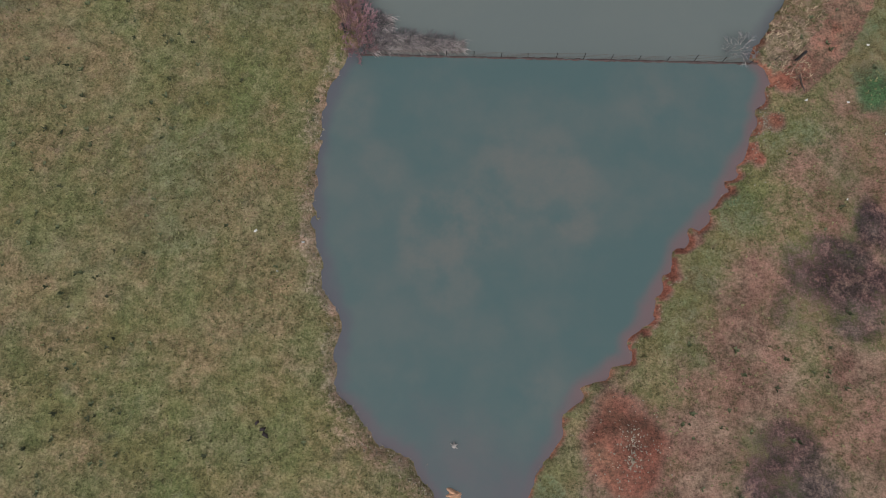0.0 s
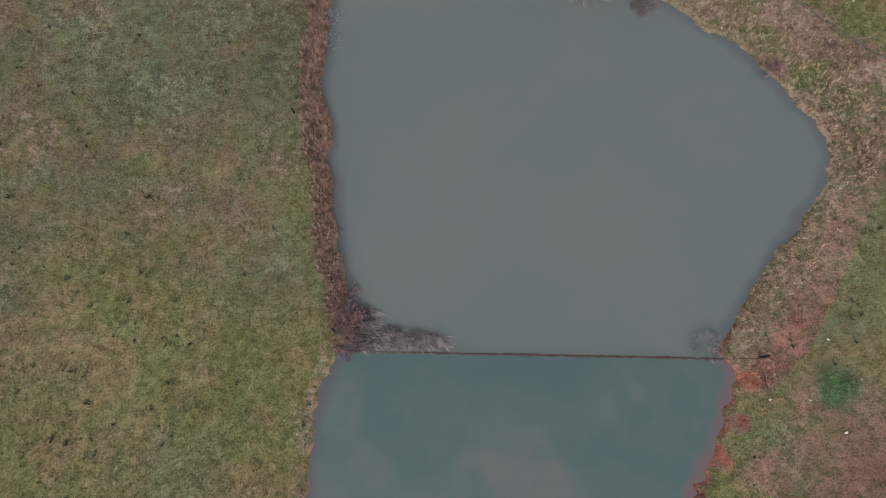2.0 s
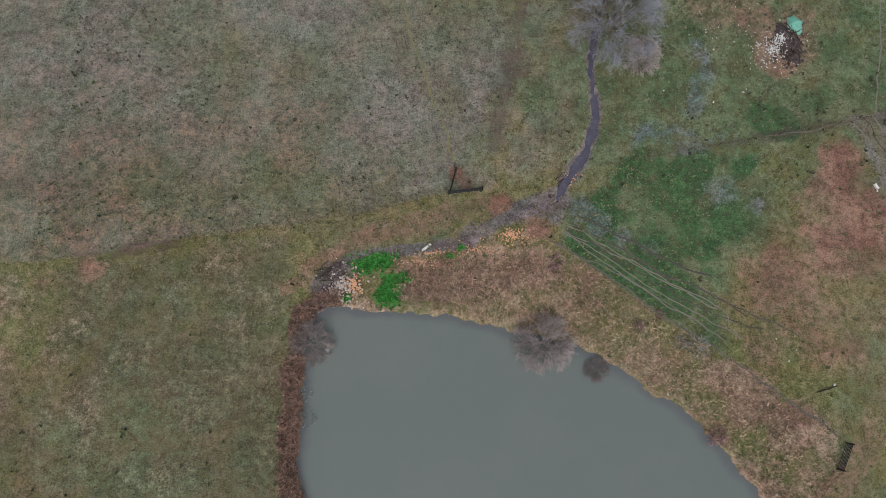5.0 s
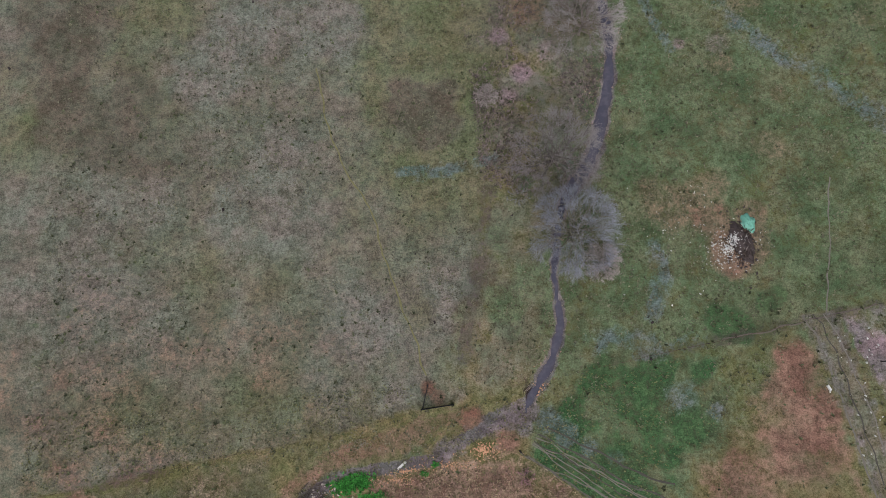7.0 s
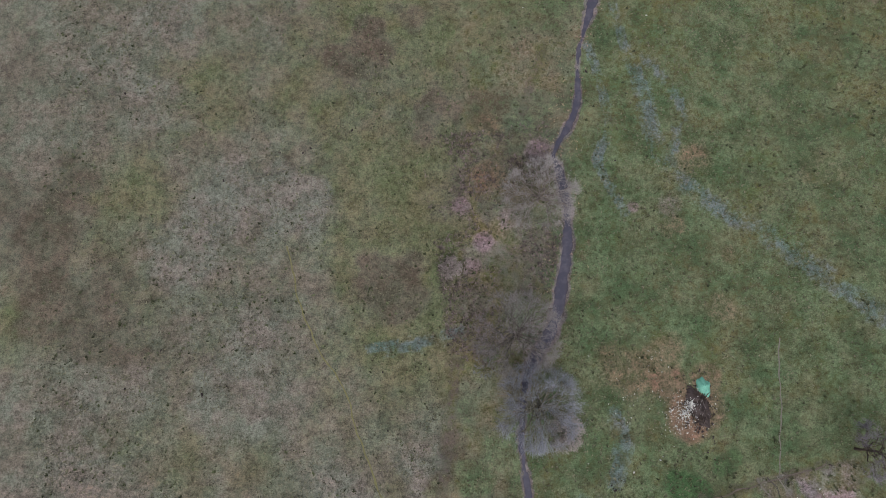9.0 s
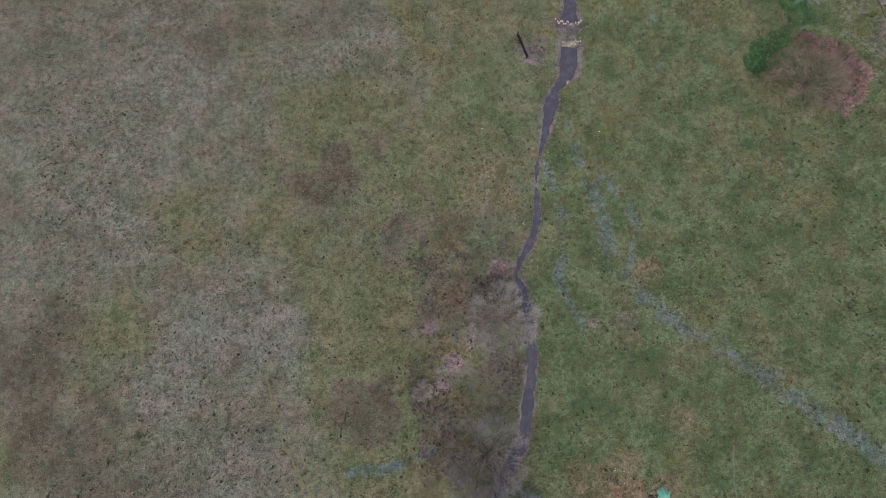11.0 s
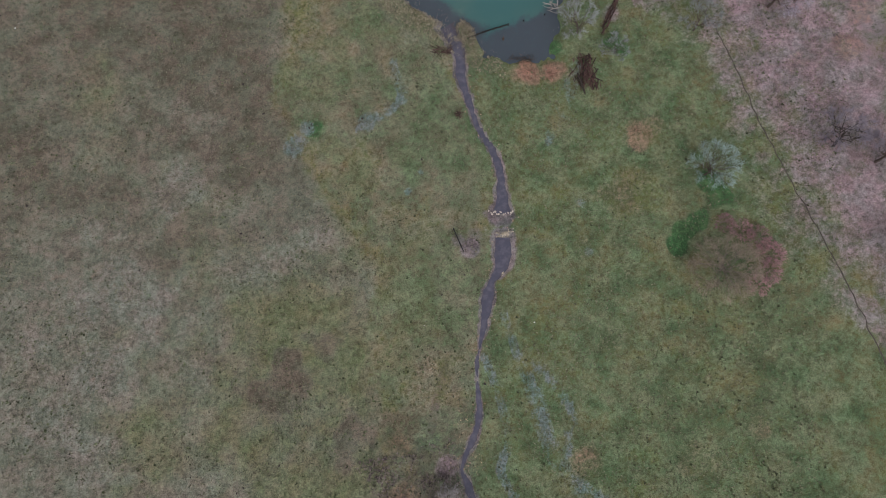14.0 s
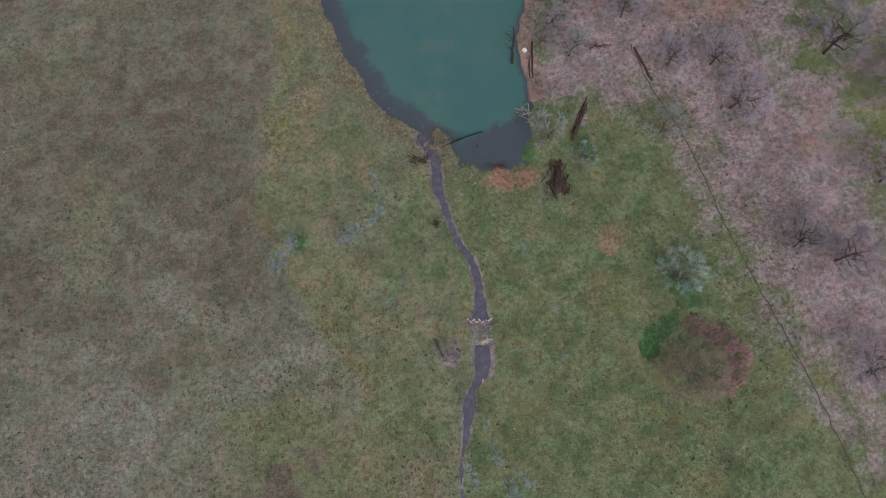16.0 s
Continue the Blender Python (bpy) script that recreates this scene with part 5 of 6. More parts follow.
plant(redbush, -9.9, 34.2, 0, 1.0, True)
for x, y, s in ((-9.6, 37.4, 0.9), (-10.4, 36.0, 0.9), (-9.9, 40.6, 0.7), (43.9, 68.7, 0.75), (24.0, 94.4, 0.7), (35.0, 84.4, 0.5), (-10.8, 38.8, 0.8), (38.4, 86.0, 0.4)):
    plant(redbush, x, y, x * 40, s)
brush = bare_tree("bush", "low spreading brush with ruddy twigs beside the dense tree", 57, 2.6, 3.4, BARK, RED_TWIG, "bush", limbs=22, boughs=6, sprigs=5, hairs=4, trunk=0.0, low=0.05, fine=0.014, girth=0.012)
for k, (x, y, size) in enumerate(((119.0, 215.6, 0.7), (122.2, 213.0, 0.8), (125.0, 210.0, 0.95), (126.4, 206.2, 1.0), (124.8, 202.6, 0.9), (121.4, 200.2, 0.8))):
    plant(brush, x, y, x * 40, size, k == 0)
whitebush = bare_tree("bush", "small bare bush with whitish twigs at the water's edge", 60, 2.0, 2.0, SILVERWOOD, SLIM_TWIG, "bush", limbs=11, boughs=5, sprigs=4, hairs=2, trunk=0.0, low=0.1, fine=0.02, girth=0.02)
plant(whitebush, 31.9, 33.8, 0, 1.0, True)
for x, y, s in ((-12.0, 44.0, 0.6), (-13.0, 74.0, 0.7), (-13.2, 77.5, 0.6), (43.0, 81.3, 0.9), (-11.6, 47.5, 0.4), (40.5, 81.8, 0.6), (28.0, 139.2, 1.0)):
    plant(whitebush, x, y, x * 33, s)


# ---- fences and gates ----
def bar(a, b, r, sides=6, r2=None):
    t = Tubes()
    t.add([a, b], [r, r if r2 is None else r2], sides)
    return t


def rail(name, a, b, r, mat, parent, label="", sides=6):
    return part(name, bar(a, b, r, sides).mesh(name, mat), parent, label)


def ground_at(x, y, water=POND_LEVEL):
    return max(height(x, y), water - 0.2)


def wire_fence(name, label, line, gap, tall, wires, water=POND_LEVEL, thick=0.035, jitter=0.08, seed=1):
    """Steel posts along a line, with strands of wire from post to post."""
    rng = random.Random(seed)
    fence = thing(name, label, "fence")
    spots = []
    for (ax, ay), (bx, by) in zip(line, line[1:]):
        n = max(1, round(math.hypot(bx - ax, by - ay) / gap))
        spots += [(ax + (bx - ax) * i / n, ay + (by - ay) * i / n) for i in range(n)]
    spots.append(line[-1])
    tops = []
    for i, (x, y) in enumerate(spots):
        z = ground_at(x, y, water)
        top = Vector((x + rng.gauss(0, jitter), y + rng.gauss(0, jitter), z + tall * rng.uniform(0.92, 1.05)))
        foot = Vector((x, y, z - 0.5))
        rail("post", foot, top, thick, POSTWOOD, fence)
        tops.append((Vector((x, y, z)), top))
    for k in range(wires):
        t = Tubes()
        f = (k + 0.7) / wires
        pts = [a.lerp(b, f) for a, b in tops]
        t.add(pts, [0.011] * len(pts), 3)
        part("wire", t.mesh("wire", WIRE), fence, "rusty wire strand")
    return fence


wire_fence("pond_fence", "rusty wire fence on dark steel posts across the pond", [(-11.4, 35.9), (-9.4, 33.6), (33.0, 32.25), (37.7, 32.3)], 3.05, 1.25, 5)
wire_fence("field_fence", "wire fence on thin posts beside a cattle trail", [(23.6, 97.9), (38.2, 85.4), (59.2, 69.0), (61.6, 66.9)], 9.0, 1.1, 3, thick=0.022)
wire_fence("field_fence", "wire fence on thin posts along the overgrown pond bank", [(59.7, 63.9), (49.6, 53.0), (38.3, 32.6)], 9.0, 1.1, 3, thick=0.022)
wire_fence("field_fence", "low wire fence on thin posts across the pasture", [(-80, 96.6), (-56, 98.0), (-39.2, 99.3), (-20.4, 101.8), (-4.5, 103.3), (8.9, 105.8)], 9.0, 1.1, 3, thick=0.022)
wire_fence("field_fence", "dark wire fence beside the lane", [(32.1, 108.9), (46.0, 110.8), (60.1, 112.4), (69.4, 113.6), (76.9, 114.6), (84.0, 115.6)], 5.0, 1.15, 4, thick=0.04)
wire_fence("field_fence", "wire fence on thin posts along the farm lane", [(76.9, 114.3), (77.6, 109.7), (79.9, 102.4), (81.5, 90.0)], 5.0, 1.1, 3, thick=0.03)


def post(x, y, tall, r, label, lean=(0.0, 0.0)):
    z = ground_at(x, y)
    t = Tubes()
    t.add([(0, 0, -0.5), (lean[0] * 0.5, lean[1] * 0.5, tall * 0.5), (lean[0], lean[1], tall), (lean[0], lean[1], tall + 0.05)], [r * 1.05, r, r * 0.97, r * 0.6], 9)
    ob = tagged(new("fence_post", t.mesh("fence_post", POSTWOOD)), label, "post")
    ob.matrix_basis = pose(x, y, z)


post(37.8, 32.3, 1.5, 0.15, "thick dark wooden corner post on red earth", (0.25, 0.2))
post(-11.6, 35.9, 1.5, 0.12, "dark wooden fence post on the grassy bank", (-0.05, 0.15))
post(-14.9, 93.1, 1.4, 0.12, "dark wooden fence post near the pond corner")
post(-17.6, 63.5, 1.4, 0.12, "dark wooden fence post at the edge of brown weeds", (0.1, -0.1))
post(23.5, 98.2, 1.5, 0.13, "dark wooden end post beside the muddy crossing")
post(82.0, 106.6, 1.3, 0.1, "short dark post beside the lane fence", (0.5, 0.0))


def gate(ax, ay, bx, by, label, bars=6, tall=1.25):
    """A tubular steel field gate with its two posts."""
    g = thing("field_gate", label, "gate")
    za, zb = ground_at(ax, ay) + 0.12, ground_at(bx, by) + 0.12
    for k in range(bars):
        h = tall * (k / (bars - 1)) ** 0.9
        rail("bar", (ax, ay, za + h), (bx, by, zb + h), 0.05, STEEL, g)
    for k in range(5):
        f = k / 4
        x, y, z = ax + (bx - ax) * f, ay + (by - ay) * f, za + (zb - za) * f
        rail("upright", (x, y, z - 0.02), (x, y, z + tall + 0.02), 0.04, STEEL, g)
    for x, y, z in ((ax, ay, za), (bx, by, zb)):
        dx, dy = (bx - ax) / 30, (by - ay) / 30
        s = -1 if (x, y) == (ax, ay) else 1
        rail("gate_post", (x + dx * s, y + dy * s, z - 0.6), (x + dx * s, y + dy * s, z + tall + 0.25), 0.11, POSTWOOD, g, "dark wooden gate post", 8)


gate(8.9, 105.8, 13.7, 106.1, "dark tubular steel field gate on bare red earth")
gate(9.0, 106.1, 10.0, 109.3, "dark tubular steel gate swung open over red earth")
gate(61.6, 66.9, 59.8, 63.8, "dark tubular steel field gate at the fence corner")
gate(58.1, 229.0, 59.0, 223.7, "dark tubular steel gate beside the muddy crossing")


# ---- wood: logs, snags and brush heaps ----
def log(parent, a, b, r, mat=DARK_BARK, seed=0, name="log", stubs=2):
    rng = random.Random(seed)
    a, b = Vector(a), Vector(b)
    t = Tubes()
    line = sway(rng, a, b, 5, 0.015)
    t.add(line, [r * k for k in (0.7, 1.0, 0.95, 0.88, 0.75, 0.4)], 7)
    for i in range(stubs):
        p, d = along(line, rng.uniform(0.3, 0.95))
        v = (d * 0.6 + Vector((rng.gauss(0, 1), rng.gauss(0, 1), abs(rng.gauss(0, 0.5))))).normalized()
        q = p + v * (b - a).length * rng.uniform(0.12, 0.25)
        t.add([p, p.lerp(q, 0.5) + Vector((0, 0, 0.05)), q], [r * 0.4, r * 0.28, r * 0.12], 4)
    return part(name, t.mesh(name, mat), parent)


def on_ground(x, y, up=0.0, water=-9.0):
    return (x, y, max(height(x, y), water) + up)


def heap(label, ax, ay, bx, by, wide_, tall, count, mat, length, thick, seed, name="brush_pile", category="brush pile", floor=-9.0, fan=0.7):
    """Many branches and logs thrown along a line."""
    rng = random.Random(seed)
    h = thing(name, label, category)
    ang = math.atan2(by - ay, bx - ax)
    for i in range(count):
        f, s = rng.random(), rng.gauss(0, 0.36)
        x, y = ax + (bx - ax) * f - math.sin(ang) * s * wide_, ay + (by - ay) * f + math.cos(ang) * s * wide_
        a2 = ang + rng.gauss(0, fan)
        ln = length * rng.uniform(0.5, 1.2)
        up = tall * max(0.0, 1 - abs(s) * 1.4) * rng.random() + thick * 0.5
        dx, dy = math.cos(a2) * ln / 2, math.sin(a2) * ln / 2
        z = max(height(x, y), floor) + up
        log(h, (x - dx, y - dy, z - rng.uniform(0, 0.15)), (x + dx, y + dy, z + rng.uniform(-0.1, 0.3)), thick * rng.uniform(0.4, 1.2), mat, rng.random(), "branch", 2)
    return h


RUSTWOOD = plain("reddish_dead_wood", (0.085, 0.05, 0.044), 0.55, 0.4)
heap("long heap of dark brown logs and brush on wet grass", 100.2, 264.2, 98.2, 255.8, 3.6, 1.5, 150, RUSTWOOD, 2.0, 0.15, 1, fan=0.5)
heap("row of cut brown branches lying in the grass", 113.0, 278.2, 106.4, 269.6, 1.3, 0.6, 46, RUSTWOOD, 3.6, 0.12, 2, fan=0.16)
heap("scattered reddish branches on leaf litter", 117.0, 293.6, 124.0, 290.8, 1.2, 0.4, 14, RUSTWOOD, 3.6, 0.12, 3)
heap("heap of reddish-brown brush at the brook's edge", 64.0, 275.2, 68.3, 273.6, 2.0, 1.0, 44, RUSTWOOD, 2.0, 0.08, 4)
heap("small round heap of dark brush beside the brook", 65.6, 256.9, 66.8, 256.6, 1.6, 0.8, 26, RUSTWOOD, 1.6, 0.07, 5)
heap("grey drifted branches at the far pond's edge", 96.4, 281.6, 97.6, 278.8, 2.0, 0.5, 16, SILVERWOOD, 3.2, 0.09, 6, "driftwood", "driftwood", FAR_LEVEL)
heap("tangle of dead brown stems at the pond's edge", 82.0, 268.4, 88.0, 267.2, 1.8, 0.6, 46, DARK_BARK, 1.8, 0.05, 7, floor=FAR_LEVEL)
heap("dead branches and dark stems at the rubble's edge", -11.0, 93.6, -7.0, 95.0, 2.4, 0.9, 46, DARK_BARK, 2.0, 0.04, 8)
heap("dead branches trailing into the brook", 26.4, 108.4, 25.0, 106.6, 1.6, 0.4, 20, RUSTWOOD, 1.4, 0.05, 9)


def single_log(label, a, b, r, mat=DARK_BARK, seed=0, water=-9.0, stubs=3, up=0.1):
    ob = log(None, on_ground(*a, up, water), on_ground(*b, up, water), r, mat, seed, "fallen_log", stubs)
    return tagged(ob, label, "log")


single_log("long dark fallen log on leaf litter", (129.8, 289.0), (131.2, 278.4), 0.42, DARK_BARK, 11)
single_log("long bare log lying along the pond shore", (104.9, 299.4), (101.6, 288.4), 0.3, RUSTWOOD, 12, FAR_LEVEL, 5)
single_log("fallen dark branch at the pond shore", (102.4, 294.2), (100.9, 289.0), 0.22, DARK_BARK, 13, FAR_LEVEL, 4)
single_log("curved dark stick on red earth", (37.9, 30.3), (38.2, 28.6), 0.09, DARK_BARK, 14, -9, 1)
single_log("dead branch lying in the pasture", (58.9, 73.9), (61.8, 74.6), 0.1, DARK_BARK, 15, -9, 4)
single_log("dark charred log across the brush heap", (96.9, 260.0), (97.1, 254.0), 0.3, DARK_BARK, 16, -9, 1, 1.0)
single_log("bare log propped in the grass", (98.6, 260.0), (102.6, 256.6), 0.16, DARK_BARK, 17, -9, 1, 0.3)
dead = Tubes()
rng = random.Random(77)
foot, tip = Vector((97.7, 294.3, 0.6)), Vector((98.6, 299.6, 11.0))
trunk_line = sway(rng, foot, tip, 7, 0.008)
dead.add(trunk_line, [0.45, 0.42, 0.38, 0.34, 0.29, 0.23, 0.16, 0.08], 7)
for i in range(16):
    p, d = along(trunk_line, rng.uniform(0.35, 0.97))
    v = Vector((rng.choice((-1.0, -0.8, 0.5)) * rng.uniform(0.5, 1.2), rng.gauss(0, 0.5), rng.uniform(0.1, 0.6)))
    dead.add([p, p + v * 1.2, p + v * 2.1 + Vector((0, 0.3, 0.2))], [0.12, 0.08, 0.04], 4)
tagged(new("dead_tree", dead.mesh("dead_tree", POSTWOOD)), "bare dead tree standing in the pond", "tree")


def stump(x, y, r, tall, label, water=POND_LEVEL):
    t = Tubes()
    rng2 = random.Random(int(x * 10))
    t.add([(0, 0, -0.8), (0.03, 0, tall * 0.4), (0.1, 0.06, tall)], [r * 1.4, r, r * 0.6], 8)
    for i in range(4):
        a = rng2.uniform(0, 6.3)
        t.add([(0.05, 0, tall * 0.5), (math.cos(a) * r * 1.9, math.sin(a) * r * 1.9, tall * rng2.uniform(0.5, 1.1))], [r * 0.4, r * 0.12], 4)
    ob = tagged(new("stump", t.mesh("stump", SILVERWOOD if water < 1 else DARK_BARK)), label, "stump")
    ob.matrix_basis = pose(x, y, ground_at(x, y, water))


stump(0.4, -7.9, 0.22, 0.5, "weathered stump standing in shallow pond water")
stump(82.0, 274.2, 0.25, 1.2, "dark stump standing in the flooded pond edge", FAR_LEVEL)
stump(-2.2, -9.6, 0.1, 0.3, "small broken stump in shallow pond water")
log_fence = thing("log_fence", "old rail fence of dark posts and logs across the pond", "fence")
line = [(73.6, 276.4), (77.2, 277.1), (80.4, 277.4), (84.2, 277.7), (88.4, 278.0), (94.0, 278.4)]
for i, (x, y) in enumerate(line):
    rail("post", (x, y, 0.4), (x + 0.05, y, FAR_LEVEL + (1.0 if i < 4 else 0.5)), 0.13, POSTWOOD, log_fence)
for (ax, ay), (bx, by) in zip(line[:3], line[1:]):
    for h in (0.35, 0.75):
        log(log_fence, (ax, ay, FAR_LEVEL + h), (bx, by, FAR_LEVEL + h), 0.11, POSTWOOD, ax + h, "rail", 0)


# ---- loose stones, rubble and rubbish ----
def rock_mesh(seed, mat, flat=0.7):
    rng2 = random.Random(seed)
    bm = bmesh.new()
    bmesh.ops.create_icosphere(bm, subdivisions=1, radius=0.5)
    for v in bm.verts:
        v.co *= rng2.uniform(0.72, 1.18)
        v.co.z *= flat
    me = bpy.data.meshes.new("stone")
    bm.to_mesh(me)
    bm.free()
    me.materials.append(mat)
    return me


ROCKS = {m.name: [rock_mesh(k, m) for k in range(3)] for m in (STONE, RUBBLE, CLAYSTONE)}


def stones(name, label, category, mat, spots, lo, hi, seed, sink=0.15):
    """Single stones as parts of one heap or row."""
    rng2 = random.Random(seed)
    h = thing(name, label, category)
    for x, y, up in spots:
        s = rng2.uniform(lo, hi)
        m = pose(x, y, height(x, y) + up + s * (0.35 - sink), rng2.uniform(-20, 20), rng2.uniform(-20, 20), rng2.uniform(0, 360)) @ Matrix.Diagonal((s, s * rng2.uniform(0.6, 1.0), s, 1))
        part("stone", rng2.choice(ROCKS[mat.name]), h, m=m)
    return h


def scatter(seed, n, cx, cy, rx_, ry_, up=0.0):
    rng2 = random.Random(seed)
    out = []
    for i in range(n):
        a, r = rng2.uniform(0, 6.283), abs(rng2.gauss(0, 0.5))
        out.append((cx + math.cos(a) * r * rx_, cy + math.sin(a) * r * ry_, up * max(0.0, 1 - r)))
    return out


stones("rubble_heap", "heap of pale broken concrete at the pond corner", "rubble", RUBBLE, scatter(1, 190, -7.9, 92.4, 3.6, 3.6, 0.3), 0.18, 0.55, 1)
stones("rubble_heap", "heap of orange clay and brick lumps by green plants", "rubble", CLAYSTONE, scatter(2, 120, -5.9, 92.8, 1.7, 3.2, 0.5), 0.12, 0.45, 2)
stones("rubble_heap", "strip of orange and white rubble beside the muddy track", "rubble", CLAYSTONE, [(x, y, 0) for x, y, _ in scatter(3, 170, 4.0, 95.6, 5.2, 1.1)], 0.07, 0.3, 3)
stones("rubble_heap", "strip of orange rubble along the weedy bank", "rubble", CLAYSTONE, scatter(4, 170, 12.0, 97.0, 7.0, 1.3), 0.07, 0.3, 4)
stones("rubble_heap", "patch of pale orange rubble beside the muddy track", "rubble", CLAYSTONE, scatter(5, 150, 18.2, 98.6, 3.6, 1.7, 0.2), 0.08, 0.34, 5)
stones("rubble_heap", "low heap of orange brick rubble beside the muddy crossing", "rubble", CLAYSTONE, scatter(35, 120, 17.6, 99.0, 2.2, 1.1, 0.25), 0.08, 0.34, 35)
stones("rubble_heap", "strip of orange rubble on the rim of the brown weeds", "rubble", CLAYSTONE, [(x, y + 0.1 * (x - 6), u) for x, y, u in scatter(36, 130, 6.0, 96.8, 3.6, 0.5)], 0.07, 0.3, 36)
stones("stone_row", "row of pale stones damming the brook", "stones", RUBBLE, [(67.2 + 0.36 * i + 0.1 * math.sin(i * 2.1), 231.2 - 0.09 * i + 0.38 * math.cos(i * 1.7), 0.1) for i in range(16)], 0.25, 0.75, 6)
stones("stone_pile", "pale stones heaped over the brook's culvert", "stones", STONE, scatter(7, 110, 69.4, 225.5, 2.3, 0.75, 0.25), 0.22, 0.5, 7)
stones("stone_scatter", "small pale stones strewn over the red earth mound", "stones", STONE, scatter(31, 90, MOUND[0] + 0.3, MOUND[1] + 1.0, 3.6, 4.6), 0.07, 0.2, 31)
stones("stone_pile", "pale stones beside the brook bend", "stones", STONE, scatter(8, 22, 66.6, 216.6, 1.0, 1.4, 0.1), 0.2, 0.5, 8)
stones("rubble_heap", "stones and brick lumps in the brook bed", "rubble", CLAYSTONE, scatter(9, 50, 27.6, 107.6, 1.6, 1.8), 0.12, 0.34, 9)


def chips(name, label, mat, spots, lo, hi, seed, category="litter", thick=0.35):
    """Small scraps, too many to count, joined."""
    rng2 = np.random.default_rng(seed)
    n = len(spots)
    p = np.array(spots, float)
    z = at_grid(gz, p[:, 0], p[:, 1])
    s, a = rng2.uniform(lo, hi, n), rng2.uniform(0, 6.28, n)
    base = np.array([(-1, -0.6, 0), (1, -0.6, 0), (1, 0.6, 0), (-1, 0.6, 0), (-0.7, -0.4, 1), (0.7, -0.4, 1), (0.6, 0.4, 1), (-0.6, 0.4, 1)], float) * (0.5, 0.5, thick)
    v = np.repeat(base[None], n, 0) * s[:, None, None] * rng2.uniform(0.6, 1.3, (n, 8, 1))
    c, d = np.cos(a)[:, None], np.sin(a)[:, None]
    x, y = v[:, :, 0] * c - v[:, :, 1] * d, v[:, :, 0] * d + v[:, :, 1] * c
    v = np.stack([x + p[:, 0:1], y + p[:, 1:2], v[:, :, 2] + z[:, None] + 0.02 + (p[:, 2:3] if p.shape[1] > 2 else 0)], -1).reshape(-1, 3)
    f = np.array([(4, 5, 6, 7), (0, 1, 5, 4), (1, 2, 6, 5), (2, 3, 7, 6), (3, 0, 4, 7)])
    f = (f[None] + np.arange(n)[:, None, None] * 8).reshape(-1, 4)
    tagged(new(name, bulk(name, v, f, mat, 4)), label, category, kind="stuff")


rng = random.Random(5)
chips("gravel", "pale gravel and stones strewn on bare earth", STONE, scatter(20, 120, -1.0, 101.4, 5, 2) + scatter(21, 160, 17, -9, 4.5, 6) + scatter(22, 80, 33.5, 25, 2.5, 7) + scatter(23, 120, 12, 100, 9, 2.5)
      + scatter(24, 60, 28, 112, 2, 4) + [(x + random.gauss(0, 0.15) + w * random.choice((-0.55, 0.55)), y + random.gauss(0, 0.5), 0) for x, y, w in LOWER + UPPER for k in range(3)], 0.08, 0.24, 1, "gravel")
chips("litter", "white plastic scraps strewn over a dump and the grass", LITTERWHITE, [(x, y, 0.15) for x, y, _ in scatter(30, 520, 61.6, 127.0, 5.0, 4.4)] + [(x, y, 0.7) for x, y, _ in scatter(31, 150, 62.8, 128.4, 1.5, 1.8)]
      + [(x, y, 0) for x, y, _ in scatter(32, 46, 52, 131, 9, 13)] + scatter(33, 20, 58, 137, 4, 6), 0.06, 0.25, 2)
chips("ash", "black ash and charred scraps round the burnt heap", ASH, scatter(34, 420, 64.2, 127.6, 3.0, 5.2), 0.1, 0.5, 12, "ash")
chips("litter", "small white scraps lying about the pasture", LITTERWHITE, [(rng.uniform(38, 62), rng.uniform(12, 84), 0) for i in range(26)] + [(rng.uniform(76, 84), rng.uniform(92, 112), 0) for i in range(40)]
      + [(-15.0, 12, 0), (-17.5, 9, 0), (-20, 13.2, 0), (43.5, 120.9, 0), (51.0, 118.5, 0), (55.9, 119.9, 0), (70.7, 204, 0), (-35.8, 304.4, 0), (-34.9, 305.5, 0), (46.3, 209.2, 0), (46.8, 210.0, 0), (4.6, 90.8, 0),
         (73.0, 103.5, 0), (73.2, 102.7, 0), (88.7, 278.2, 0), (103.4, 292, 0), (104.2, 295.5, 0), (105, 293, 0)], 0.16, 0.4, 3)
chips("dung", "dark clods of dung in the pasture", ASH, [(-18.0, -6.4, 0), (-18.6, -5.8, 0), (-17.7, -6.9, 0), (47.0, 116.4, 0), (47.3, 116.0, 0), (46.8, 116.9, 0)] + [(rng.uniform(-70, 60), rng.uniform(110, 330), 0) for i in range(90)], 0.25, 0.6, 4, "dung", 0.3)


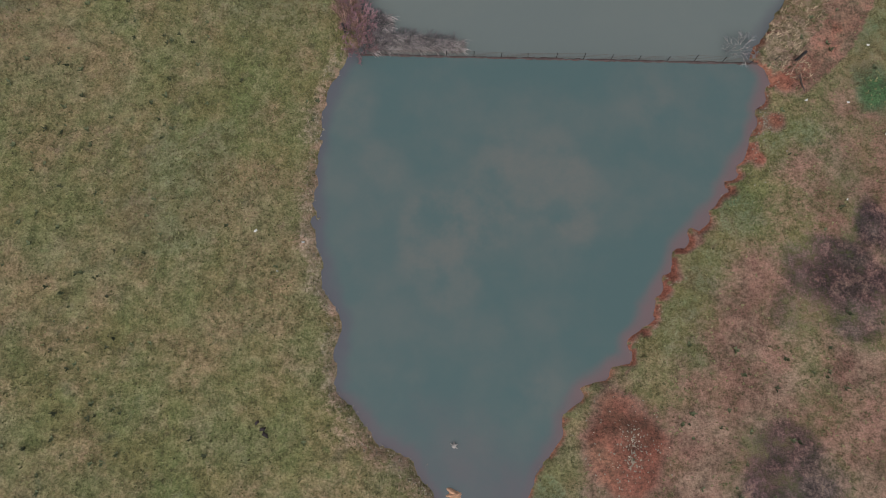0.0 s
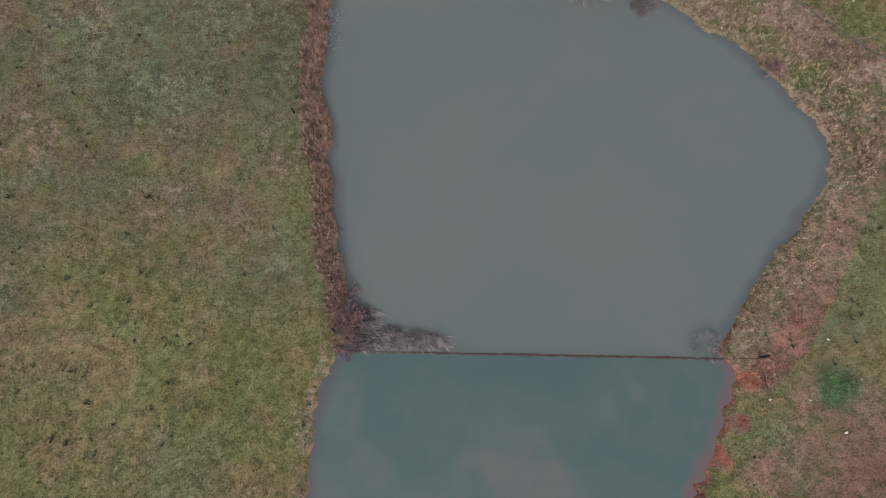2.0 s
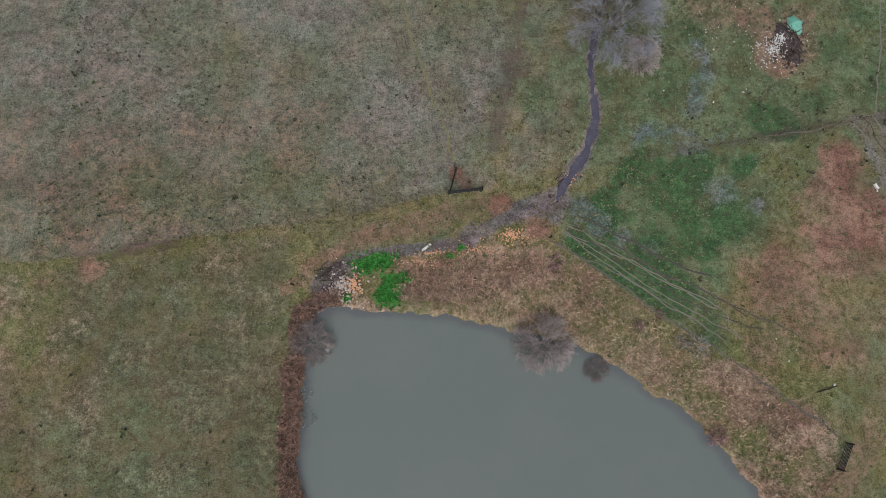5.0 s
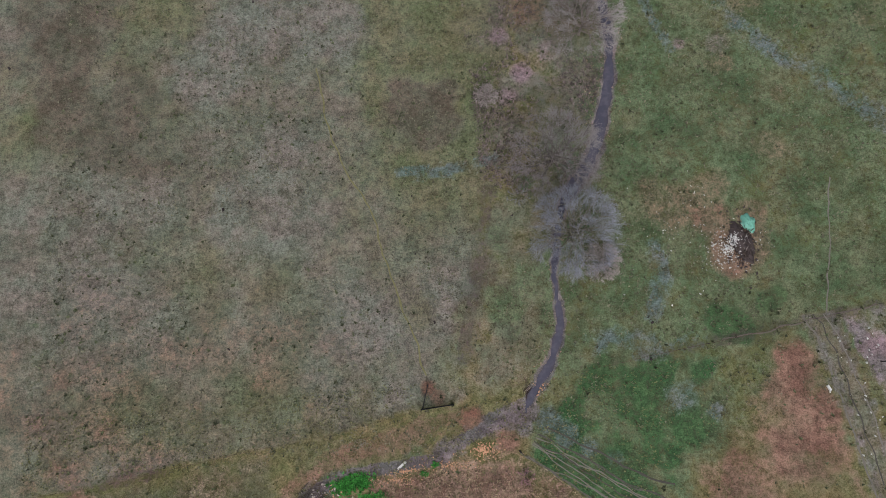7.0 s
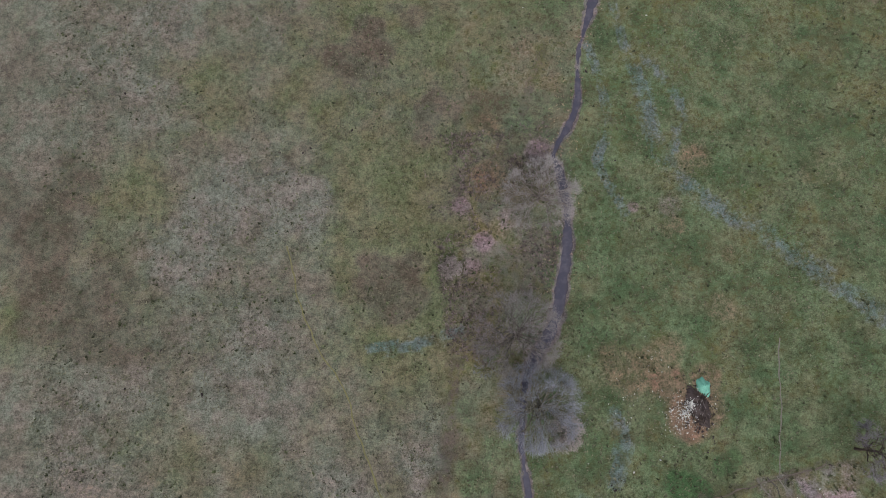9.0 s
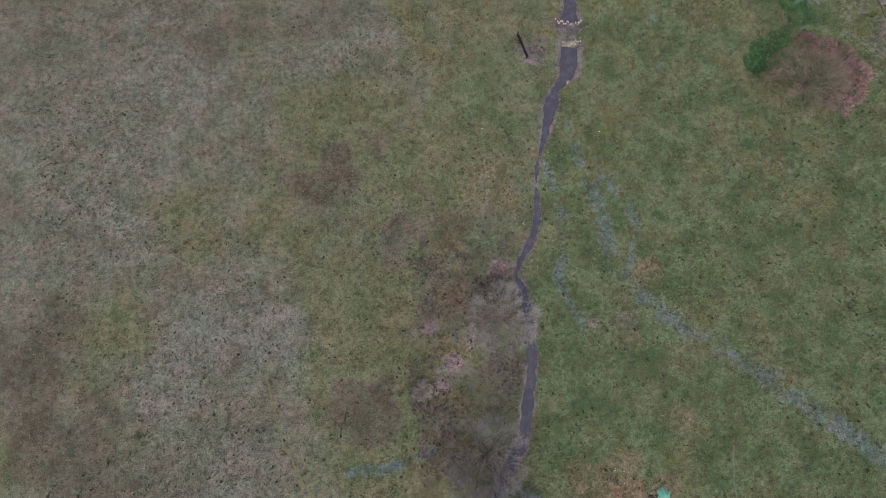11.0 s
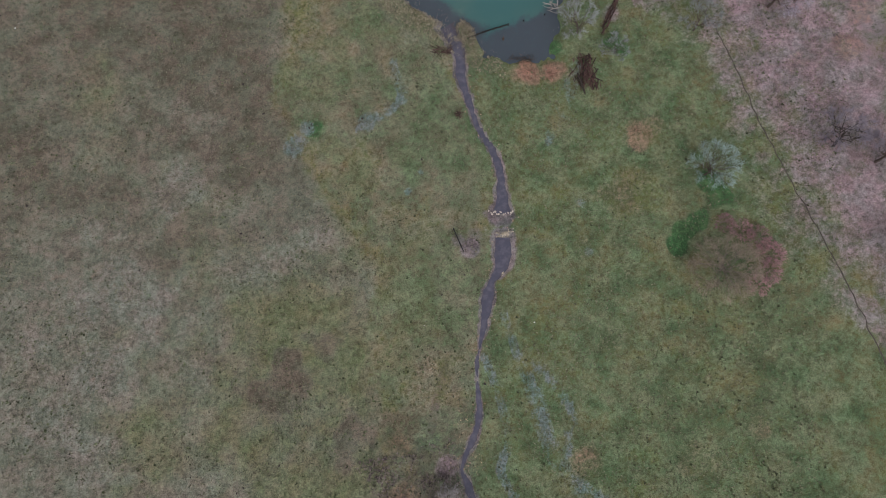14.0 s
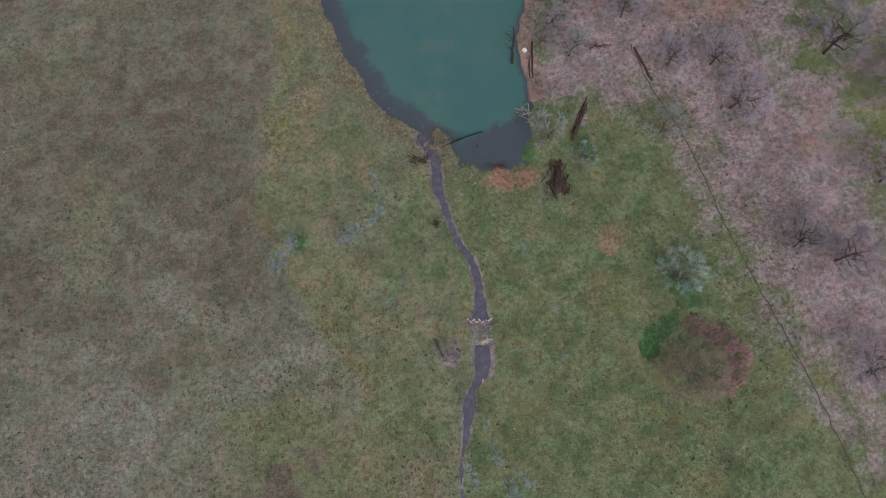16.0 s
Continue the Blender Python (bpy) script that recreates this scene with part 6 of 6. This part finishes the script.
def hump(name, label, category, cx, cy, rx_, ry_, tall, mat, seed, turn=0.0, rough=0.5, up=0.0):
    """A low uneven heap or draped sheet resting on the ground."""
    n = 22
    v, f = [], []
    for j in range(n):
        for i in range(n * 2):
            a, r = math.pi * i / n, (j + 0.3) / (n - 1)
            edge = 1 + rough * noise.noise((math.cos(a) * 1.6 + seed, math.sin(a) * 1.6, seed))
            x0, y0 = math.cos(a) * r * rx_ * edge, math.sin(a) * r * ry_ * edge
            x, y = cx + x0 * math.cos(turn) - y0 * math.sin(turn), cy + x0 * math.sin(turn) + y0 * math.cos(turn)
            z = height(x, y) + up * (1 - r * r) + tall * (1 - r ** 2.2) * (0.75 + 0.6 * noise.noise((x * 1.1, y * 1.1, seed))) + 0.12 * (1 - r) * noise.noise((x * 4, y * 4, seed)) + 0.03 - 0.12 * (r > 0.97)
            v.append((x, y, z))
    w = n * 2
    for j in range(n - 1):
        for i in range(w):
            f.append((j * w + i, j * w + (i + 1) % w, (j + 1) * w + (i + 1) % w, (j + 1) * w + i))
    f.append(tuple(range(w))[::-1])
    me = mesh_from(name, v, f, mat)
    me.polygons.foreach_set("use_smooth", [True] * len(me.polygons))
    tagged(new(name, me), label, category)


hump("ash_mound", "black heap of ash and burnt rubbish", "ash heap", 64.2, 127.8, 1.7, 3.6, 0.8, ASH, 2.0, 0.25, 0.3)
hump("tarpaulin", "crumpled teal tarpaulin over the rubbish heap", "tarpaulin", 65.9, 130.9, 1.25, 1.5, 0.5, TARP, 5.0, 0.3, 0.45, 0.25)
heap("charred sticks and boards on the ash heap", 64.6, 130.4, 64.4, 124.6, 2.8, 1.1, 90, DARK_BARK, 1.9, 0.06, 21, "burnt_wood", "burnt wood")
heap("bleached sticks on the burnt rubbish heap", 64.4, 129.0, 64.6, 126.6, 1.8, 1.0, 22, SILVERWOOD, 1.4, 0.035, 22, "burnt_wood", "burnt wood")
hump("clay_islet", "small islet of orange clay and dead grass", "islet", 0.8, -12.2, 1.5, 1.1, 0.35, CLAYSTONE, 7.0, 0, 0.7, 0.9)


def board(label, x, y, lx, ly, turn, mat, name="board", category="board", tall=0.06):
    bm = bmesh.new()
    bmesh.ops.create_cube(bm, size=1)
    bmesh.ops.scale(bm, vec=(lx, ly, tall), verts=bm.verts)
    bmesh.ops.bevel(bm, geom=bm.edges[:], offset=tall * 0.2, segments=1)
    me = bpy.data.meshes.new(name)
    bm.to_mesh(me)
    bm.free()
    me.materials.append(mat)
    ob = tagged(new(name, me), label, category)
    ob.matrix_basis = pose(x, y, height(x, y) + tall * 0.5, 3, 2, turn)


board("white board lying on the muddy track", 5.0, 97.7, 1.7, 0.35, 35, LITTERWHITE)
board("white broken box on the pond shore", 101.9, 296.9, 1.0, 1.1, 20, LITTERWHITE, "broken_box", "box", 0.5)
board("white sack lying beside the lane", 73.1, 103.3, 0.9, 0.35, 110, LITTERWHITE, "sack", "sack", 0.3)


# ---- grass, weeds and reeds ----
def strands(name, label, category, spots, blades, length, spread, width, mat, seed, lean=(0.0, 0.0), water=None, flat=1.0):
    """Clumps of pointed blades that share a foot, joined into one mesh."""
    rng2 = np.random.default_rng(seed)
    p = np.asarray(spots, float)
    z = at_grid(gz, p[:, 0], p[:, 1])
    if water is not None:
        z = np.maximum(z, water)
    n = len(p)
    size = rng2.uniform(0.55, 1.25, (n, 1))
    a = rng2.uniform(0, 6.283, (n, blades))
    ln = length * size * rng2.uniform(0.6, 1.2, (n, blades))
    out = spread * rng2.uniform(0.35, 1.1, (n, blades))
    dx, dy = np.cos(a) * out + lean[0], np.sin(a) * out + lean[1]
    dz = flat * rng2.uniform(0.5, 1.0, (n, blades))
    k = ln / np.sqrt(dx * dx + dy * dy + dz * dz)
    foot = np.stack([p[:, 0], p[:, 1], z - 0.03], -1)[:, None, :]
    tip = foot + np.stack([dx * k, dy * k, dz * k], -1)
    w = width * size * rng2.uniform(0.6, 1.2, (n, blades))
    half = np.stack([-np.sin(a) * w, np.cos(a) * w, np.zeros_like(w)], -1)
    mid = foot + (tip - foot) * 0.45 + np.array((0, 0, 0.12)) * ln[..., None]
    v = np.concatenate([foot, (mid - half), (mid + half), tip][0:1] + [np.stack([mid - half, mid + half, tip], 2).reshape(n, -1, 3)], 1)
    per = 1 + 3 * blades
    f = []
    for b in range(blades):
        i = 1 + 3 * b
        f += [(0, i, i + 1), (i, i + 2, i + 1)]
    f = (np.array(f)[None] + (np.arange(n) * per)[:, None, None]).reshape(-1, 3)
    me = bulk(name, v.reshape(-1, 3), f, mat, 3)
    tagged(new(name, me), label, category, kind="stuff")


def sown(seed, n, x0, x1, y0, y1, keep):
    rng2 = np.random.default_rng(seed)
    x, y = rng2.uniform(x0, x1, n), rng2.uniform(y0, y1, n)
    ok = keep(x, y, *[at_grid(g, x, y) for g in (near, far, brook, wide)]) > rng2.random(n)
    return np.stack([x[ok], y[ok]], -1)


def open_grass(x, y, near, far, brook, wide):
    return (near > 0.6) * (far > 0.6) * (brook > wide * 0.7) * (x > -58 + 0.05 * y) * (x < 50 + 0.45 * y)


def patchy(x, y, *rest):
    bare = np.maximum(at_grid(cover_b[:, 0], x, y), np.maximum(at_grid(cover_c[:, 3], x, y), 0.6 * at_grid(cover_a[:, 2], x, y)))
    return open_grass(x, y, *rest) * smooth(0.6, 0.2, bare) * np.clip(fbm(x, y, 9, 61) * 1.9 - 0.25, 0.12, 1)


strands("grass", "rough tufted olive and straw winter grass", "grass", sown(1, 90000, -58, 60, -30, 110, patchy), 4, 0.30, 1.0, 0.045, TUFT, 1)
strands("grass", "rough tufted olive and straw pasture grass", "grass", sown(2, 125000, -58, 195, 100, 345, patchy), 4, 0.42, 1.1, 0.065, GREYTUFT, 2)
DARKTUFT = plain("dark_green_tussocks", (0.098, 0.112, 0.058), 0.5, 2.0, island=True)
strands("tussocks", "dark green tussocks scattered in the pasture", "grass", sown(3, 24000, -58, 195, -30, 345, lambda x, y, *r: open_grass(x, y, *r) * np.clip(fbm(x, y, 14, 66) * 2.4 - 0.7, 0, 1) * np.where(y < 100, 0.45, 1)), 9, 0.48, 0.9, 0.09, DARKTUFT, 3)
strands("dead_weeds", "short rust-brown weeds on the brook's edges", "weeds", sown(21, 7000, 22, 76, 102, 282, lambda x, y, near, far, brook, wide: (brook > wide * 0.46) * (brook < wide * 0.5 + 1.0) * (far > 0.5) * np.clip(fbm(x, y, 5, 77) * 2 - 0.3, 0.1, 1)), 5, 0.45, 1.0, 0.045, DEADWEED, 21)
strands("dead_weeds", "dense dead brown weeds on the pond bank", "weeds", sown(4, 16000, -20, -8, 36, 92, lambda x, y, near, *r: (near > 0.1) * (near < 2.6 + 1.8 * (fbm(x, y, 4, 70) - 0.5))), 6, 1.0, 0.55, 0.035, DEADWEED, 4)
strands("dead_weeds", "flattened reddish dead weeds above the pond", "weeds", sown(5, 2400, 0, 30, 86, 98, lambda x, y, near, *r: (near > 1.0) * (np.abs(y - np.interp(x, [0, 12, 20, 30], [92.5, 92.2, 93.3, 89.5])) < 2.8 * fbm(x, y, 4, 71) * 2) * 0.8), 5, 0.8, 1.4, 0.035, DEADWEED, 5, (0.2, -0.2))
strands("dead_weeds", "dead rust-brown weeds along the wire fence", "weeds", sown(6, 4500, 36, 62, 30, 82, lambda x, y, near, *r: (near > 0.5) * (near < np.interp(y, [30, 52, 64], [3.5, 4, 11])) * np.clip(fbm(x, y, 6, 72) * 2.4 - 0.75, 0, 1)), 5, 0.7, 1.2, 0.035, DEADWEED, 6)
strands("tall_grass", "tall tan grass on the pond bank", "grass", sown(7, 26000, 8, 62, 30, 98, lambda x, y, near, *r: (near > 0.1) * (near < np.interp(y, [30, 52, 64], [4, 4.5, 9])) * np.clip(fbm(x, y, 5, 73) * 2 - 0.4, 0.1, 1) * (x > 34 - 0.0 * y) + ((near > 0.1) * (near < 10) * (x <= 34) * (y > 60)) * 0.6), 5, 0.6, 1.1, 0.03, TANGRASS, 7)
strands("tall_grass", "tan grass fringing the pond", "grass", sown(8, 16000, -17, 36, -16, 34, lambda x, y, near, *r: (near > -0.1) * (near < 1.2) * np.where(x > 5, 0.15, 0.8)), 4, 0.35, 1.0, 0.03, BANKGRASS, 8)
strands("tall_grass", "tan grass on the far pond's bank", "grass", sown(9, 24000, 44, 80, 262, 345, lambda x, y, near, far, *r: (far > 0.0) * (far < 5.5) * 0.9), 5, 0.55, 1.0, 0.035, BANKGRASS, 9)
strands("reeds", "pale flattened reeds lying in the pond corner", "reeds", sown(10, 1900, -9.0, 1.2, 33.6, 38.6, lambda x, y, *r: np.maximum((y < 36.2 - 0.12 * (x + 8)) * (y > 34.0), (x < -6.8) * (y < 38.5) * 0.4)), 6, 1.2, 0.8, 0.04, REED, 10, (0.9, -0.5), POND_LEVEL, 0.35)
strands("reeds", "pale reeds along the brook", "reeds", sown(11, 5000, 20, 60, 150, 200, lambda x, y, near, far, brook, wide: (brook > wide * 0.6) * (brook < 4.5) * (x < 52) * np.clip(fbm(x, y, 7, 75) * 2 - 0.6, 0, 1)), 4, 0.5, 1.2, 0.03, TANGRASS, 11)
strands("reeds", "tan reeds on the spit at the brook's mouth", "reeds", sown(31, 900, 70.5, 77, 274, 285, lambda x, y, near, far, *r: (far > -1.2) * (np.hypot((x - 73.6) / 1.0, (y - 279.5) / 2.4) < 2.4)), 6, 0.9, 0.7, 0.04, BANKGRASS, 31, (0.0, 0.0), FAR_LEVEL)
strands("reeds", "brown sedge in the shallow rim of the far pond", "reeds", sown(32, 5000, 56, 98, 264, 320, lambda x, y, near, far, *r: (far > -2.4) * (far < 0.6) * np.clip(fbm(x, y, 3.0, 81) * 2.6 - 0.9, 0, 1)), 4, 0.55, 0.8, 0.035, SEDGE, 32, (0.0, 0.0), FAR_LEVEL)
strands("dead_weeds", "dark dead stems among the flattened reeds", "weeds", sown(12, 1500, -9.4, 0.5, 33.6, 38.8, lambda x, y, *r: np.maximum((y < 36.8 - 0.15 * (x + 8)) * (y > 33.8) * 0.7, (x < -7.2) * 1.0)), 5, 0.8, 0.7, 0.03, SEDGE, 14, (0.3, 0.2), POND_LEVEL)
strands("scrub", "grey-brown winter scrub beside the brook", "scrub", sown(15, 9000, 22, 50, 138, 184, lambda x, y, near, far, brook, wide: (brook > wide * 0.6) * (brook < 15) * (x < np.interp(y, [138, 147, 163, 178], [36, 42, 47, 47])) * np.clip(fbm(x, y, 6, 77) * 2.6 - 0.95, 0, 1)), 6, 0.75, 1.0, 0.04, SCRUB, 15)
NETTLES = [(-3.8, 95.6, 2.2, 1.3), (-1.4, 96.0, 1.9, 1.2), (0.9, 93.2, 1.6, 0.9), (-1.0, 91.0, 1.9, 1.7), (-0.6, 93.0, 1.2, 1.2), (-6.9, 90.6, 0.6, 0.6), (8.3, 96.2, 0.7, 0.4), (10.2, 97.4, 0.6, 0.4)]
strands("green_plants", "bright green leafy plants beside the rubble heap", "plants", np.concatenate([np.array(scatter(80 + i, int(420 * a * b / 2), x, y, a, b))[:, :2] for i, (x, y, a, b) in enumerate(NETTLES)]), 7, 0.42, 1.2, 0.085, LEAF, 12)

# ---- families of alike things ----
for ob in [o for o in scene.objects if o.parent is None]:
    kind = ob.get("category", "")
    family = {"tree": "bare winter trees", "bush": "bare bushes", "post": "wooden fence posts", "gate": "steel field gates", "brush pile": "brush piles", "rubble": "rubble heaps", "log": "fallen logs", "stump": "stumps"}.get(kind)
    if family:
        tagged(ob, group=family)
